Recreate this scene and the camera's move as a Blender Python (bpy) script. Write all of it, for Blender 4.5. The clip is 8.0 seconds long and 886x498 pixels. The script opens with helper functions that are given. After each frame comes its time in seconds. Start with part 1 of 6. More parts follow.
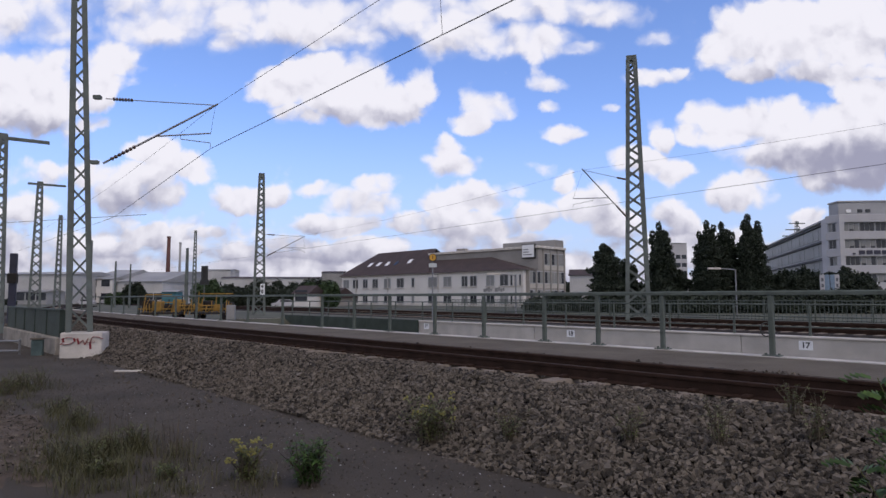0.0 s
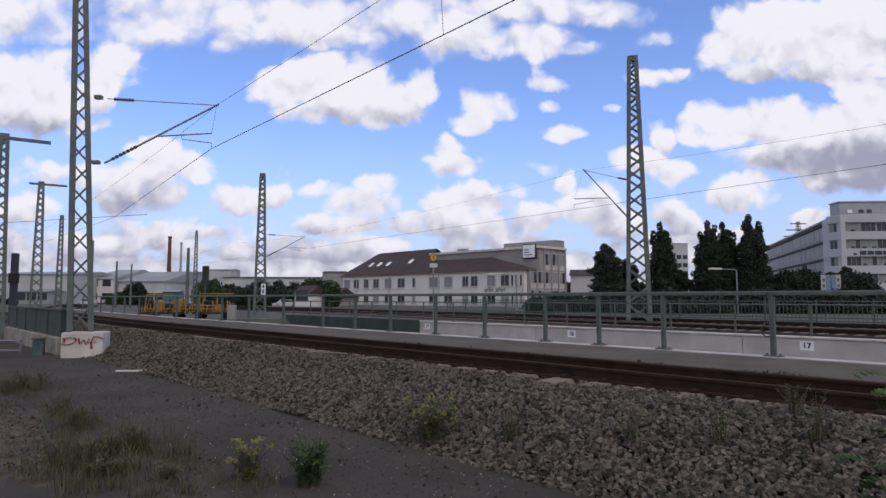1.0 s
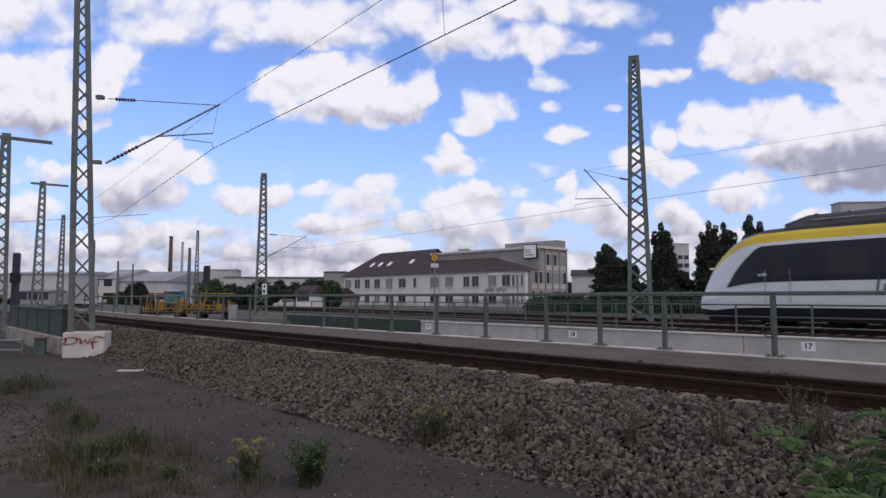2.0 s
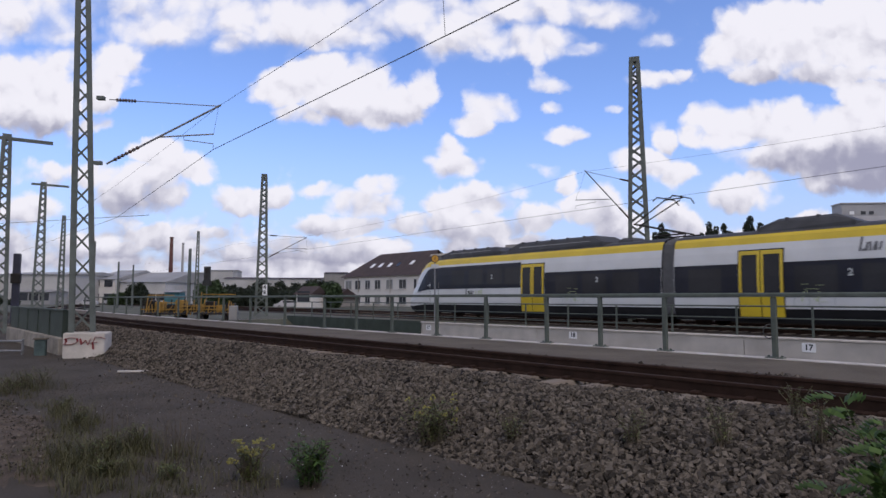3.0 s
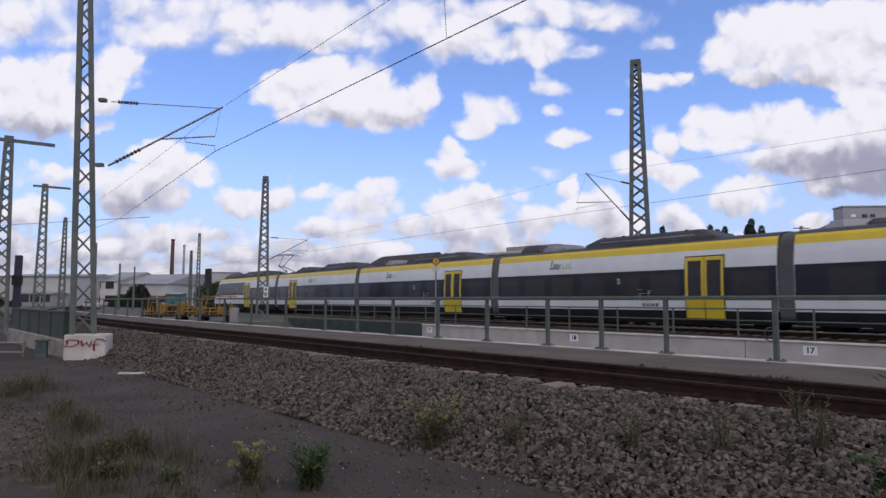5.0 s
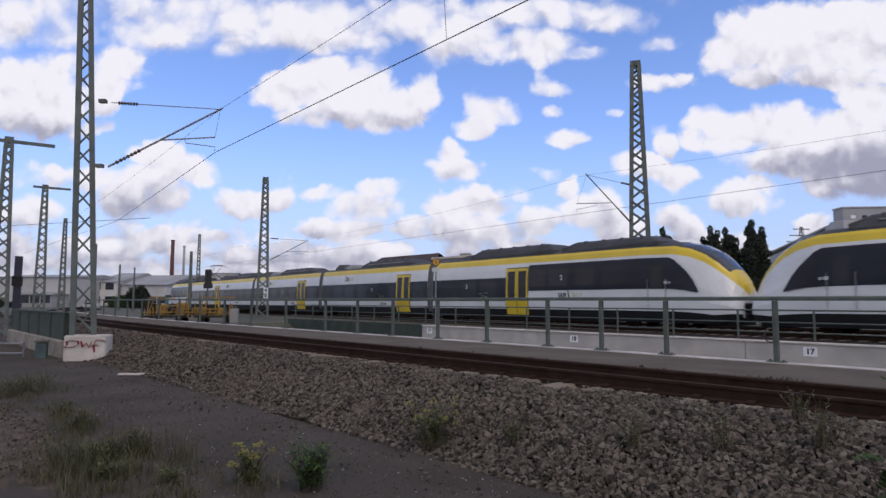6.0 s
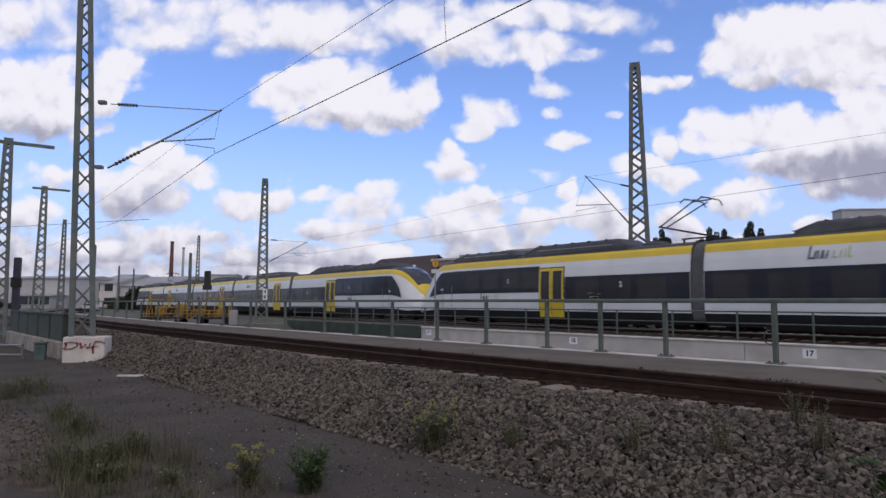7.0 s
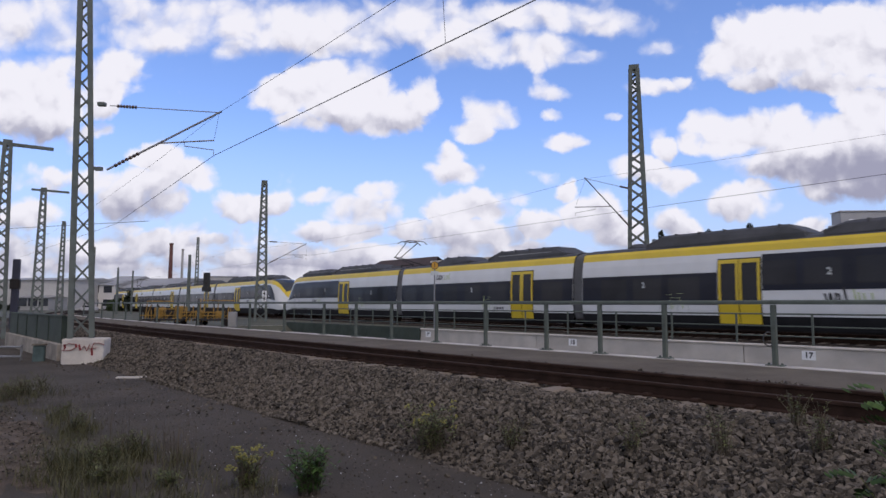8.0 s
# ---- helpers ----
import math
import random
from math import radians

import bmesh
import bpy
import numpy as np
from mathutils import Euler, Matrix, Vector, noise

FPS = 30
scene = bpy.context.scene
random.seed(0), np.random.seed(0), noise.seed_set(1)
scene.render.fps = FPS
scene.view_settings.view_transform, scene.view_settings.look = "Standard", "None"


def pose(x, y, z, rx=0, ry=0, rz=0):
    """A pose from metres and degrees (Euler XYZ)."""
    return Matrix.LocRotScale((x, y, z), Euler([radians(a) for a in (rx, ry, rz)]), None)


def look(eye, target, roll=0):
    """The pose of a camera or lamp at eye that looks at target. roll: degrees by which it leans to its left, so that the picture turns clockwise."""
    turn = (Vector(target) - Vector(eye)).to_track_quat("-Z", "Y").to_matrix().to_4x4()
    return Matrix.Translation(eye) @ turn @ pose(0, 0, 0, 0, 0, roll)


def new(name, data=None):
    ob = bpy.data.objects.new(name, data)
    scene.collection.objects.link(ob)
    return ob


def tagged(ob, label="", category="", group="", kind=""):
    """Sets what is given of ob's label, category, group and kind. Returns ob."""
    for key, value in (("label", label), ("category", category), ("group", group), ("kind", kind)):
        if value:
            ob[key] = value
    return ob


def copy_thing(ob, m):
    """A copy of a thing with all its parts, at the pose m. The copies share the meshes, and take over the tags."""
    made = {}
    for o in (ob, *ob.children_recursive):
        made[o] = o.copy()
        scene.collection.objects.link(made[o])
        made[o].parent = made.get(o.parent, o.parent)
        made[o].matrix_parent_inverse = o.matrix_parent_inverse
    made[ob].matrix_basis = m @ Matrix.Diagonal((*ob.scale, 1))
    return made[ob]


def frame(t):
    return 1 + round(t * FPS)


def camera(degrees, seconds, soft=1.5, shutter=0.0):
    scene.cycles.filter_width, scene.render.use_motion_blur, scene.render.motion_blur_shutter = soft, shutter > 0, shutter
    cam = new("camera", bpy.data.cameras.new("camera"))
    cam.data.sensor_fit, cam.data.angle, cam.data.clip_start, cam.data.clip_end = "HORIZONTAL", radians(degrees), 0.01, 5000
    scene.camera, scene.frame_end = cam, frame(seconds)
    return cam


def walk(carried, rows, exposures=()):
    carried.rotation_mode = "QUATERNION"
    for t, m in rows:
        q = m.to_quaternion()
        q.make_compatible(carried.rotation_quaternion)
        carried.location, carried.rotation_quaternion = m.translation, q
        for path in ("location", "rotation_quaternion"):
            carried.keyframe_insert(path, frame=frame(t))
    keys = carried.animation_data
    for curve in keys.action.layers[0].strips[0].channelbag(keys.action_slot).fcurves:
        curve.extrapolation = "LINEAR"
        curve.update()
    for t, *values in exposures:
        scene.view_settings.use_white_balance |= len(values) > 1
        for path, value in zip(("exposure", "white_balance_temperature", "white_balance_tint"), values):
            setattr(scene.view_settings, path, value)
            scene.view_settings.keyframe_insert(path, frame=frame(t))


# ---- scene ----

# ======== camera and its walk ========
cam = camera(70, 8.0, soft=1.5, shutter=0.12)
EYE = (0.0, 0.0, 1.65)


def aim(yaw, pitch, roll):
    y, p = radians(yaw), radians(pitch)
    way = (-math.sin(y) * math.cos(p), math.cos(y) * math.cos(p), math.sin(p))
    return look(EYE, tuple(e + 10 * w for e, w in zip(EYE, way)), roll)


walk(cam, [
    (0.0, aim(0.000, 4.442, 0.00)), (0.5, aim(0.030, 4.462, 0.02)), (1.0, aim(0.077, 4.451, 0.04)),
    (1.5, aim(0.143, 4.441, 0.06)), (3.0, aim(0.212, 4.546, 0.14)), (3.5, aim(0.240, 4.586, 0.17)),
    (4.0, aim(0.290, 4.651, 0.19)), (4.5, aim(0.300, 4.709, 0.22)), (6.0, aim(0.305, 4.844, 0.24)),
    (6.5, aim(0.280, 4.891, 0.26)), (7.0, aim(0.250, 4.989, 0.28)), (7.5, aim(0.205, 5.072, 0.29)),
    (8.0, aim(0.190, 5.153, 0.29))])

# ======== world, sun ========
SUN_ELEVATION, SUN_HEADING = 52.0, 150.0     # degrees; heading clockwise from +y
WORLD_STRENGTH = 0.1


def sun_way():
    e, h = radians(SUN_ELEVATION), radians(SUN_HEADING)
    return Vector((math.sin(h) * math.cos(e), math.cos(h) * math.cos(e), math.sin(e)))


def build_world():
    world = bpy.data.worlds.new("world")
    scene.world = world
    world.use_nodes = True
    nt = world.node_tree
    nt.nodes.clear()
    N, L = nt.nodes.new, nt.links.new

    def val(op, a, b=None, c=None, clamp=False):
        n = N("ShaderNodeMath")
        n.operation, n.use_clamp = op, clamp
        for i, x in enumerate((a, b, c)):
            if x is None:
                continue
            if isinstance(x, (int, float)):
                n.inputs[i].default_value = x
            else:
                L(x, n.inputs[i])
        return n.outputs[0]

    def ramp(x, lo, hi, a=0.0, b=1.0):
        n = N("ShaderNodeMapRange")
        n.interpolation_type = "SMOOTHSTEP"
        L(x, n.inputs[0])
        for i, v in zip((1, 2, 3, 4), (lo, hi, a, b)):
            n.inputs[i].default_value = v
        return n.outputs[0]

    sky = N("ShaderNodeTexSky")
    sky.sky_type, sky.sun_disc = "NISHITA", False
    sky.sun_elevation, sky.sun_rotation = radians(SUN_ELEVATION), radians(SUN_HEADING)
    sky.air_density, sky.dust_density, sky.ozone_density = 1.0, 0.6, 1.6
    way = N("ShaderNodeTexCoord").outputs["Generated"]
    sep = N("ShaderNodeSeparateXYZ")
    L(way, sep.inputs[0])
    front = val("MAXIMUM", sep.outputs[1], 0.05)
    u, v = val("DIVIDE", sep.outputs[0], front), val("DIVIDE", sep.outputs[2], front)
    plane = N("ShaderNodeCombineXYZ")
    L(u, plane.inputs[0]), L(v, plane.inputs[1])
    # domain warp at two scales, so that the puffs get ragged outlines
    bent = plane.outputs[0]
    for scale, amount in ((5.5, 0.034), (17.0, 0.016)):
        warp = N("ShaderNodeTexNoise")
        warp.inputs["Scale"].default_value, warp.inputs["Detail"].default_value, warp.inputs["Roughness"].default_value = scale, 6.0, 0.6
        L(plane.outputs[0], warp.inputs["Vector"])
        off = N("ShaderNodeVectorMath")
        off.operation = "MULTIPLY_ADD"
        L(warp.outputs["Color"], off.inputs[0])
        off.inputs[1].default_value, off.inputs[2].default_value = (amount * 2, amount * 1.5, 0), (-amount, -amount * 0.75, 0)
        add = N("ShaderNodeVectorMath")
        L(bent, add.inputs[0]), L(off.outputs[0], add.inputs[1])
        bent = add.outputs[0]
    flat_bent = N("ShaderNodeSeparateXYZ")
    L(bent, flat_bent.inputs[0])

    def chained(before):
        """The bent plane, carrying the sum so far, so that the puffs are worked out one after another."""
        n = N("ShaderNodeCombineXYZ")
        L(flat_bent.outputs[0], n.inputs[0]), L(flat_bent.outputs[1], n.inputs[1])
        if before is not None:
            L(before, n.inputs[2])
        return n.outputs[0]

    body, under, weight = None, None, None
    for cu, cv, au, av, w in VEIL_CLOUDS + LEFT_CLOUDS + RIGHT_CLOUDS + MIDDLE_CLOUDS + LOW_CLOUDS + BASE_CLOUDS:
        d = N("ShaderNodeVectorMath")
        d.operation = "MULTIPLY_ADD"
        L(chained(weight), d.inputs[0])
        d.inputs[1].default_value, d.inputs[2].default_value = (1 / au, 1 / av, 0), (-cu / au, -cv / av, 0)
        ln = N("ShaderNodeVectorMath")
        ln.operation = "LENGTH"
        L(d.outputs[0], ln.inputs[0])
        puff = ramp(ln.outputs["Value"], 1.5, 0.35, 0.0, w)
        sp = N("ShaderNodeSeparateXYZ")
        L(d.outputs[0], sp.inputs[0])
        low = val("MULTIPLY", puff, val("MINIMUM", sp.outputs[1], 1.0))
        body = puff if body is None else val("MAXIMUM", body, puff)
        under = low if under is None else val("ADD", under, low)
        weight = puff if weight is None else val("ADD", weight, puff)
    under = val("DIVIDE", under, val("MAXIMUM", weight, 0.25))
    dull = None
    for cu, cv, au, av, w in GREY_BASES:
        d = N("ShaderNodeVectorMath")
        d.operation = "MULTIPLY_ADD"
        L(chained(weight if dull is None else dull), d.inputs[0])
        d.inputs[1].default_value, d.inputs[2].default_value = (1 / au, 1 / av, 0), (-cu / au, -cv / av, 0)
        ln = N("ShaderNodeVectorMath")
        ln.operation = "LENGTH"
        L(d.outputs[0], ln.inputs[0])
        patch = ramp(ln.outputs["Value"], 1.7, 0.1, 0.0, w)
        dull = patch if dull is None else val("MAXIMUM", dull, patch)
    flat = N("ShaderNodeVectorMath")
    flat.operation = "MULTIPLY"
    L(plane.outputs[0], flat.inputs[0])
    flat.inputs[1].default_value = (5.2, 15.0, 0)
    deck = N("ShaderNodeTexNoise")
    deck.inputs["Scale"].default_value, deck.inputs["Detail"].default_value, deck.inputs["Roughness"].default_value = 1.0, 5.0, 0.55
    L(flat.outputs[0], deck.inputs["Vector"])
    lowly = val("MULTIPLY", ramp(v, 0.17, 0.05), val("MULTIPLY_ADD", deck.outputs[0], 2.6, -0.46))
    body = val("MAXIMUM", body, lowly)

    def billow(where):
        """Heaped round heads, broken by a finer noise."""
        n = N("ShaderNodeTexNoise")
        n.inputs["Scale"].default_value, n.inputs["Detail"].default_value, n.inputs["Roughness"].default_value = 9.0, 7.0, 0.56
        L(where, n.inputs["Vector"])
        c = N("ShaderNodeTexVoronoi")
        c.feature = "SMOOTH_F1"
        c.inputs["Scale"].default_value, c.inputs["Detail"].default_value, c.inputs["Roughness"].default_value = 17.0, 2.0, 0.5
        c.inputs["Smoothness"].default_value = 0.35
        L(where, c.inputs["Vector"])
        return val("ADD", val("MULTIPLY_ADD", n.outputs[0], 1.15, -0.575), val("MULTIPLY_ADD", c.outputs["Distance"], -0.75, 0.61))

    fine = billow(bent)
    # cloud field over the rest of the sky
    field = N("ShaderNodeTexNoise")
    field.inputs["Scale"].default_value, field.inputs["Detail"].default_value = 2.6, 6.0
    L(way, field.inputs["Vector"])
    ahead = ramp(sep.outputs[1], 0.45, 0.7)
    mixed = N("ShaderNodeMix")
    L(ahead, mixed.inputs[0])
    L(val("MULTIPLY_ADD", field.outputs[0], 3.4, -1.0), mixed.inputs[2]), L(body, mixed.inputs[3])
    dens = val("ADD", mixed.outputs[0], val("MULTIPLY", fine, 1.05))
    # the high layer is a soft veil, the heaps below it have firm edges
    veil = val("MULTIPLY", ramp(v, 0.37, 0.43), ramp(u, 0.42, 0.28))
    hard = N("ShaderNodeMix")
    L(veil, hard.inputs[0]), L(ramp(dens, 0.22, 0.74), hard.inputs[2]), L(ramp(dens, -0.05, 0.80), hard.inputs[3])
    mask = hard.outputs[0]
    # white tops, grey undersides; unseen cloud bases overhead are dulled to dim the ground
    soft = N("ShaderNodeTexNoise")
    soft.inputs["Scale"].default_value, soft.inputs["Detail"].default_value, soft.inputs["Roughness"].default_value = 11.0, 5.0, 0.55
    L(bent, soft.inputs["Vector"])
    # puff tops catch the light: compare with the cloud a little higher up
    lift = N("ShaderNodeVectorMath")
    L(bent, lift.inputs[0])
    lift.inputs[1].default_value = (0.005, 0.020, 0)
    edge = val("MULTIPLY", val("SUBTRACT", fine, billow(lift.outputs[0])), 0.75)
    lit = val("ADD", val("MULTIPLY_ADD", under, 0.30, 0.80), val("ADD", edge, val("MULTIPLY_ADD", soft.outputs[0], 1.0, -0.48)))
    lit = val("SUBTRACT", lit, val("ADD", val("MULTIPLY", dull, 1.0), ramp(v, 0.22, 0.04, 0.0, 0.46)))
    # darkens only clouds above the view, so less light reaches the ground
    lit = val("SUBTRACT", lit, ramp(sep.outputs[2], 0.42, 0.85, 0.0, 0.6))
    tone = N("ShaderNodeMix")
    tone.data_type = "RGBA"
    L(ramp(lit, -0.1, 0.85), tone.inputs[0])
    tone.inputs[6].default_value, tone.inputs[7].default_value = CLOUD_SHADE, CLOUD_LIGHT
    gain = N("ShaderNodeMix")
    gain.data_type, gain.blend_type = "RGBA", "MULTIPLY"
    gain.inputs[0].default_value = 1.0
    L(sky.outputs[0], gain.inputs[6])
    gain.inputs[7].default_value = SKY_GAIN
    # haze low over the horizon
    haze = N("ShaderNodeMix")
    haze.data_type = "RGBA"
    L(ramp(sep.outputs[2], 0.30, 0.0, 0.0, 0.8), haze.inputs[0])
    L(gain.outputs[2], haze.inputs[6])
    haze.inputs[7].default_value = HAZE
    both = N("ShaderNodeMix")
    both.data_type = "RGBA"
    L(mask, both.inputs[0]), L(haze.outputs[2], both.inputs[6]), L(tone.outputs[2], both.inputs[7])
    bg = N("ShaderNodeBackground")
    bg.inputs["Strength"].default_value = WORLD_STRENGTH
    L(both.outputs[2], bg.inputs["Color"])
    out = N("ShaderNodeOutputWorld")
    L(bg.outputs[0], out.inputs[0])


CLOUD_LIGHT, CLOUD_SHADE = (8.85, 8.7, 9.5, 1), (3.55, 3.55, 4.8, 1)
SKY_GAIN, HAZE = (1.48, 1.60, 2.15, 1), (4.6, 5.4, 7.8, 1)
# cumulus: heading, height, half sizes, weight
VEIL_CLOUDS = [
    (-0.668, 0.463, 0.138, 0.052, 0.60), (-0.419, 0.465, 0.157, 0.050, 0.80), (-0.243, 0.453, 0.147, 0.055, 0.82), (-0.339, 0.418, 0.046, 0.023, 0.72),
    (-0.151, 0.444, 0.092, 0.040, 0.80), (-0.022, 0.469, 0.138, 0.036, 0.72), (0.015, 0.422, 0.087, 0.036, 0.88), (0.134, 0.418, 0.110, 0.030, 0.92),
    (0.221, 0.408, 0.055, 0.017, 0.85), (0.241, 0.469, 0.083, 0.025, 0.62), (0.144, 0.479, 0.129, 0.027, 0.62), (0.350, 0.422, 0.035, 0.015, 0.50)]
LEFT_CLOUDS = [
    (-0.666, 0.331, 0.105, 0.070, 1.15), (-0.561, 0.345, 0.046, 0.056, 1.00), (-0.531, 0.393, 0.039, 0.028, 1.05), (-0.563, 0.284, 0.038, 0.019, 0.80),
    (-0.618, 0.382, 0.037, 0.028, 0.85), (-0.205, 0.371, 0.066, 0.034, 1.10), (-0.260, 0.343, 0.053, 0.039, 1.05), (-0.164, 0.333, 0.096, 0.049, 1.20),
    (-0.095, 0.315, 0.078, 0.039, 1.15), (-0.042, 0.331, 0.033, 0.030, 1.05), (-0.240, 0.293, 0.050, 0.024, 0.75)]
RIGHT_CLOUDS = [
    (0.558, 0.429, 0.133, 0.076, 1.25), (0.465, 0.406, 0.053, 0.055, 1.05), (0.659, 0.429, 0.101, 0.076, 1.25), (0.500, 0.365, 0.064, 0.023, 0.90),
    (0.628, 0.365, 0.110, 0.028, 1.00), (0.470, 0.281, 0.084, 0.039, 1.15), (0.419, 0.261, 0.045, 0.026, 1.00), (0.561, 0.293, 0.050, 0.035, 1.05),
    (0.605, 0.263, 0.136, 0.051, 1.20), (0.685, 0.312, 0.059, 0.056, 1.15), (0.558, 0.226, 0.109, 0.031, 1.00), (0.662, 0.213, 0.100, 0.044, 1.15),
    (0.340, 0.361, 0.066, 0.017, 0.85), (0.381, 0.367, 0.023, 0.017, 0.85), (0.274, 0.307, 0.018, 0.008, 0.50)]
MIDDLE_CLOUDS = [
    (0.080, 0.305, 0.050, 0.028, 0.95), (0.051, 0.284, 0.038, 0.022, 0.95), (0.165, 0.309, 0.022, 0.015, 0.70), (0.179, 0.345, 0.044, 0.015, 0.50),
    (0.192, 0.261, 0.035, 0.018, 1.00), (0.352, 0.256, 0.024, 0.030, 1.00), (0.318, 0.219, 0.047, 0.031, 1.05), (0.367, 0.206, 0.034, 0.022, 0.90),
    (0.005, 0.238, 0.029, 0.029, 0.90), (0.014, 0.210, 0.058, 0.022, 0.90), (0.132, 0.207, 0.040, 0.021, 0.75), (0.465, 0.165, 0.063, 0.031, 0.95),
    (0.504, 0.185, 0.034, 0.020, 0.90), (0.620, 0.183, 0.063, 0.026, 0.75)]
LOW_CLOUDS = [
    (-0.466, 0.233, 0.044, 0.022, 1.05), (-0.415, 0.206, 0.051, 0.029, 1.05), (-0.487, 0.178, 0.086, 0.042, 1.00), (-0.546, 0.195, 0.050, 0.026, 0.80),
    (-0.655, 0.206, 0.072, 0.029, 0.65), (-0.661, 0.142, 0.072, 0.031, 0.80), (-0.315, 0.160, 0.056, 0.027, 1.05), (-0.270, 0.162, 0.038, 0.020, 0.90),
    (-0.193, 0.169, 0.045, 0.016, 0.72), (-0.110, 0.180, 0.042, 0.026, 1.05), (-0.125, 0.153, 0.063, 0.031, 0.95), (-0.201, 0.119, 0.045, 0.018, 0.90),
    (-0.147, 0.115, 0.054, 0.022, 0.90), (-0.004, 0.149, 0.043, 0.031, 1.05), (-0.040, 0.119, 0.063, 0.025, 0.95), (0.064, 0.158, 0.054, 0.027, 1.05)]
BASE_CLOUDS = [
    (0.109, 0.171, 0.034, 0.018, 0.90), (0.041, 0.115, 0.099, 0.029, 1.00), (0.149, 0.131, 0.054, 0.022, 0.90), (0.197, 0.178, 0.022, 0.016, 0.85),
    (0.235, 0.142, 0.052, 0.031, 1.05), (0.271, 0.122, 0.054, 0.029, 0.95), (0.365, 0.135, 0.047, 0.027, 0.95), (-0.466, 0.107, 0.040, 0.022, 1.05),
    (-0.519, 0.088, 0.045, 0.016, 0.80), (-0.370, 0.101, 0.036, 0.014, 0.85), (-0.317, 0.079, 0.063, 0.016, 0.80), (-0.237, 0.088, 0.081, 0.018, 0.80),
    (-0.129, 0.079, 0.090, 0.018, 0.85), (0.104, 0.092, 0.135, 0.020, 0.90), (0.583, 0.125, 0.036, 0.020, 1.00), (0.463, 0.106, 0.063, 0.016, 0.70)]
# dull undersides of the larger heaps
GREY_BASES = [
    (0.639, 0.219, 0.109, 0.031, 1.00), (0.687, 0.178, 0.072, 0.037, 0.90), (0.557, 0.206, 0.100, 0.020, 0.60), (-0.658, 0.275, 0.100, 0.020, 0.50),
    (-0.490, 0.158, 0.081, 0.020, 0.50), (-0.131, 0.293, 0.109, 0.017, 0.35), (0.564, 0.354, 0.146, 0.017, 0.35), (0.500, 0.354, 0.082, 0.013, 0.30)]
build_world()

sun = new("sun", bpy.data.lights.new("sun", "SUN"))
sun.data.energy, sun.data.angle, sun.data.color = 0.85, radians(12), (1.0, 0.84, 0.64)
sun.matrix_world = look((0, 0, 60), tuple(Vector((0, 0, 60)) - sun_way()))
scene.view_settings.exposure = 0.0


# ======== materials ========
def material(name, colour, rough=0.8, metal=0.0, scale=6.0, amount=0.25, bump=0.0, fine=60.0, tint=None, spec=0.5, per_object=0.0, per_island=0.0, coat=0.0):
    """Base colour broken up at two scales, with fine relief."""
    m = bpy.data.materials.new(name)
    m.use_nodes = True
    nt = m.node_tree
    N, L = nt.nodes.new, nt.links.new
    bsdf = nt.nodes["Principled BSDF"]
    bsdf.inputs["Roughness"].default_value, bsdf.inputs["Metallic"].default_value = rough, metal
    bsdf.inputs["Specular IOR Level"].default_value = spec
    bsdf.inputs["Coat Weight"].default_value = coat
    co = N("ShaderNodeTexCoord").outputs["Object"]
    big, small = N("ShaderNodeTexNoise"), N("ShaderNodeTexNoise")
    for n, s, d in ((big, scale, 5.0), (small, fine, 3.0)):
        n.inputs["Scale"].default_value, n.inputs["Detail"].default_value = s, d
        L(co, n.inputs["Vector"])
    add = N("ShaderNodeMath")
    add.operation = "MULTIPLY_ADD"
    L(big.outputs[0], add.inputs[0])
    add.inputs[1].default_value = 0.65
    half = N("ShaderNodeMath")
    half.operation = "MULTIPLY"
    L(small.outputs[0], half.inputs[0])
    half.inputs[1].default_value = 0.35
    L(half.outputs[0], add.inputs[2])
    fac = add.outputs[0]
    if per_object or per_island:
        src = N("ShaderNodeObjectInfo").outputs["Random"] if per_object else N("ShaderNodeNewGeometry").outputs["Random Per Island"]
        mixr = N("ShaderNodeMix")
        mixr.inputs[0].default_value = per_object or per_island
        L(fac, mixr.inputs[2]), L(src, mixr.inputs[3])
        fac = mixr.outputs[0]
    cr = N("ShaderNodeValToRGB")
    lo = [c * (1 - amount) for c in colour]
    hi = list(tint) if tint else [min(1, c * (1 + amount)) for c in colour]
    cr.color_ramp.elements[0].position, cr.color_ramp.elements[1].position = 0.32, 0.68
    cr.color_ramp.elements[0].color, cr.color_ramp.elements[1].color = (*lo, 1), (*hi, 1)
    if per_object or per_island:
        cr.color_ramp.elements[0].position, cr.color_ramp.elements[1].position = 0.1, 0.9
    L(fac, cr.inputs[0])
    L(cr.outputs[0], bsdf.inputs["Base Color"])
    if bump:
        b = N("ShaderNodeBump")
        b.inputs["Strength"].default_value, b.inputs["Distance"].default_value = min(1.0, bump), 0.02
        L(small.outputs[0], b.inputs["Height"])
        L(b.outputs[0], bsdf.inputs["Normal"])
    return m


def leafy(name, colour, tint):
    return material(name, colour, 0.6, 0, 3.0, 0.35, tint=tint, per_island=0.6, spec=0.3)


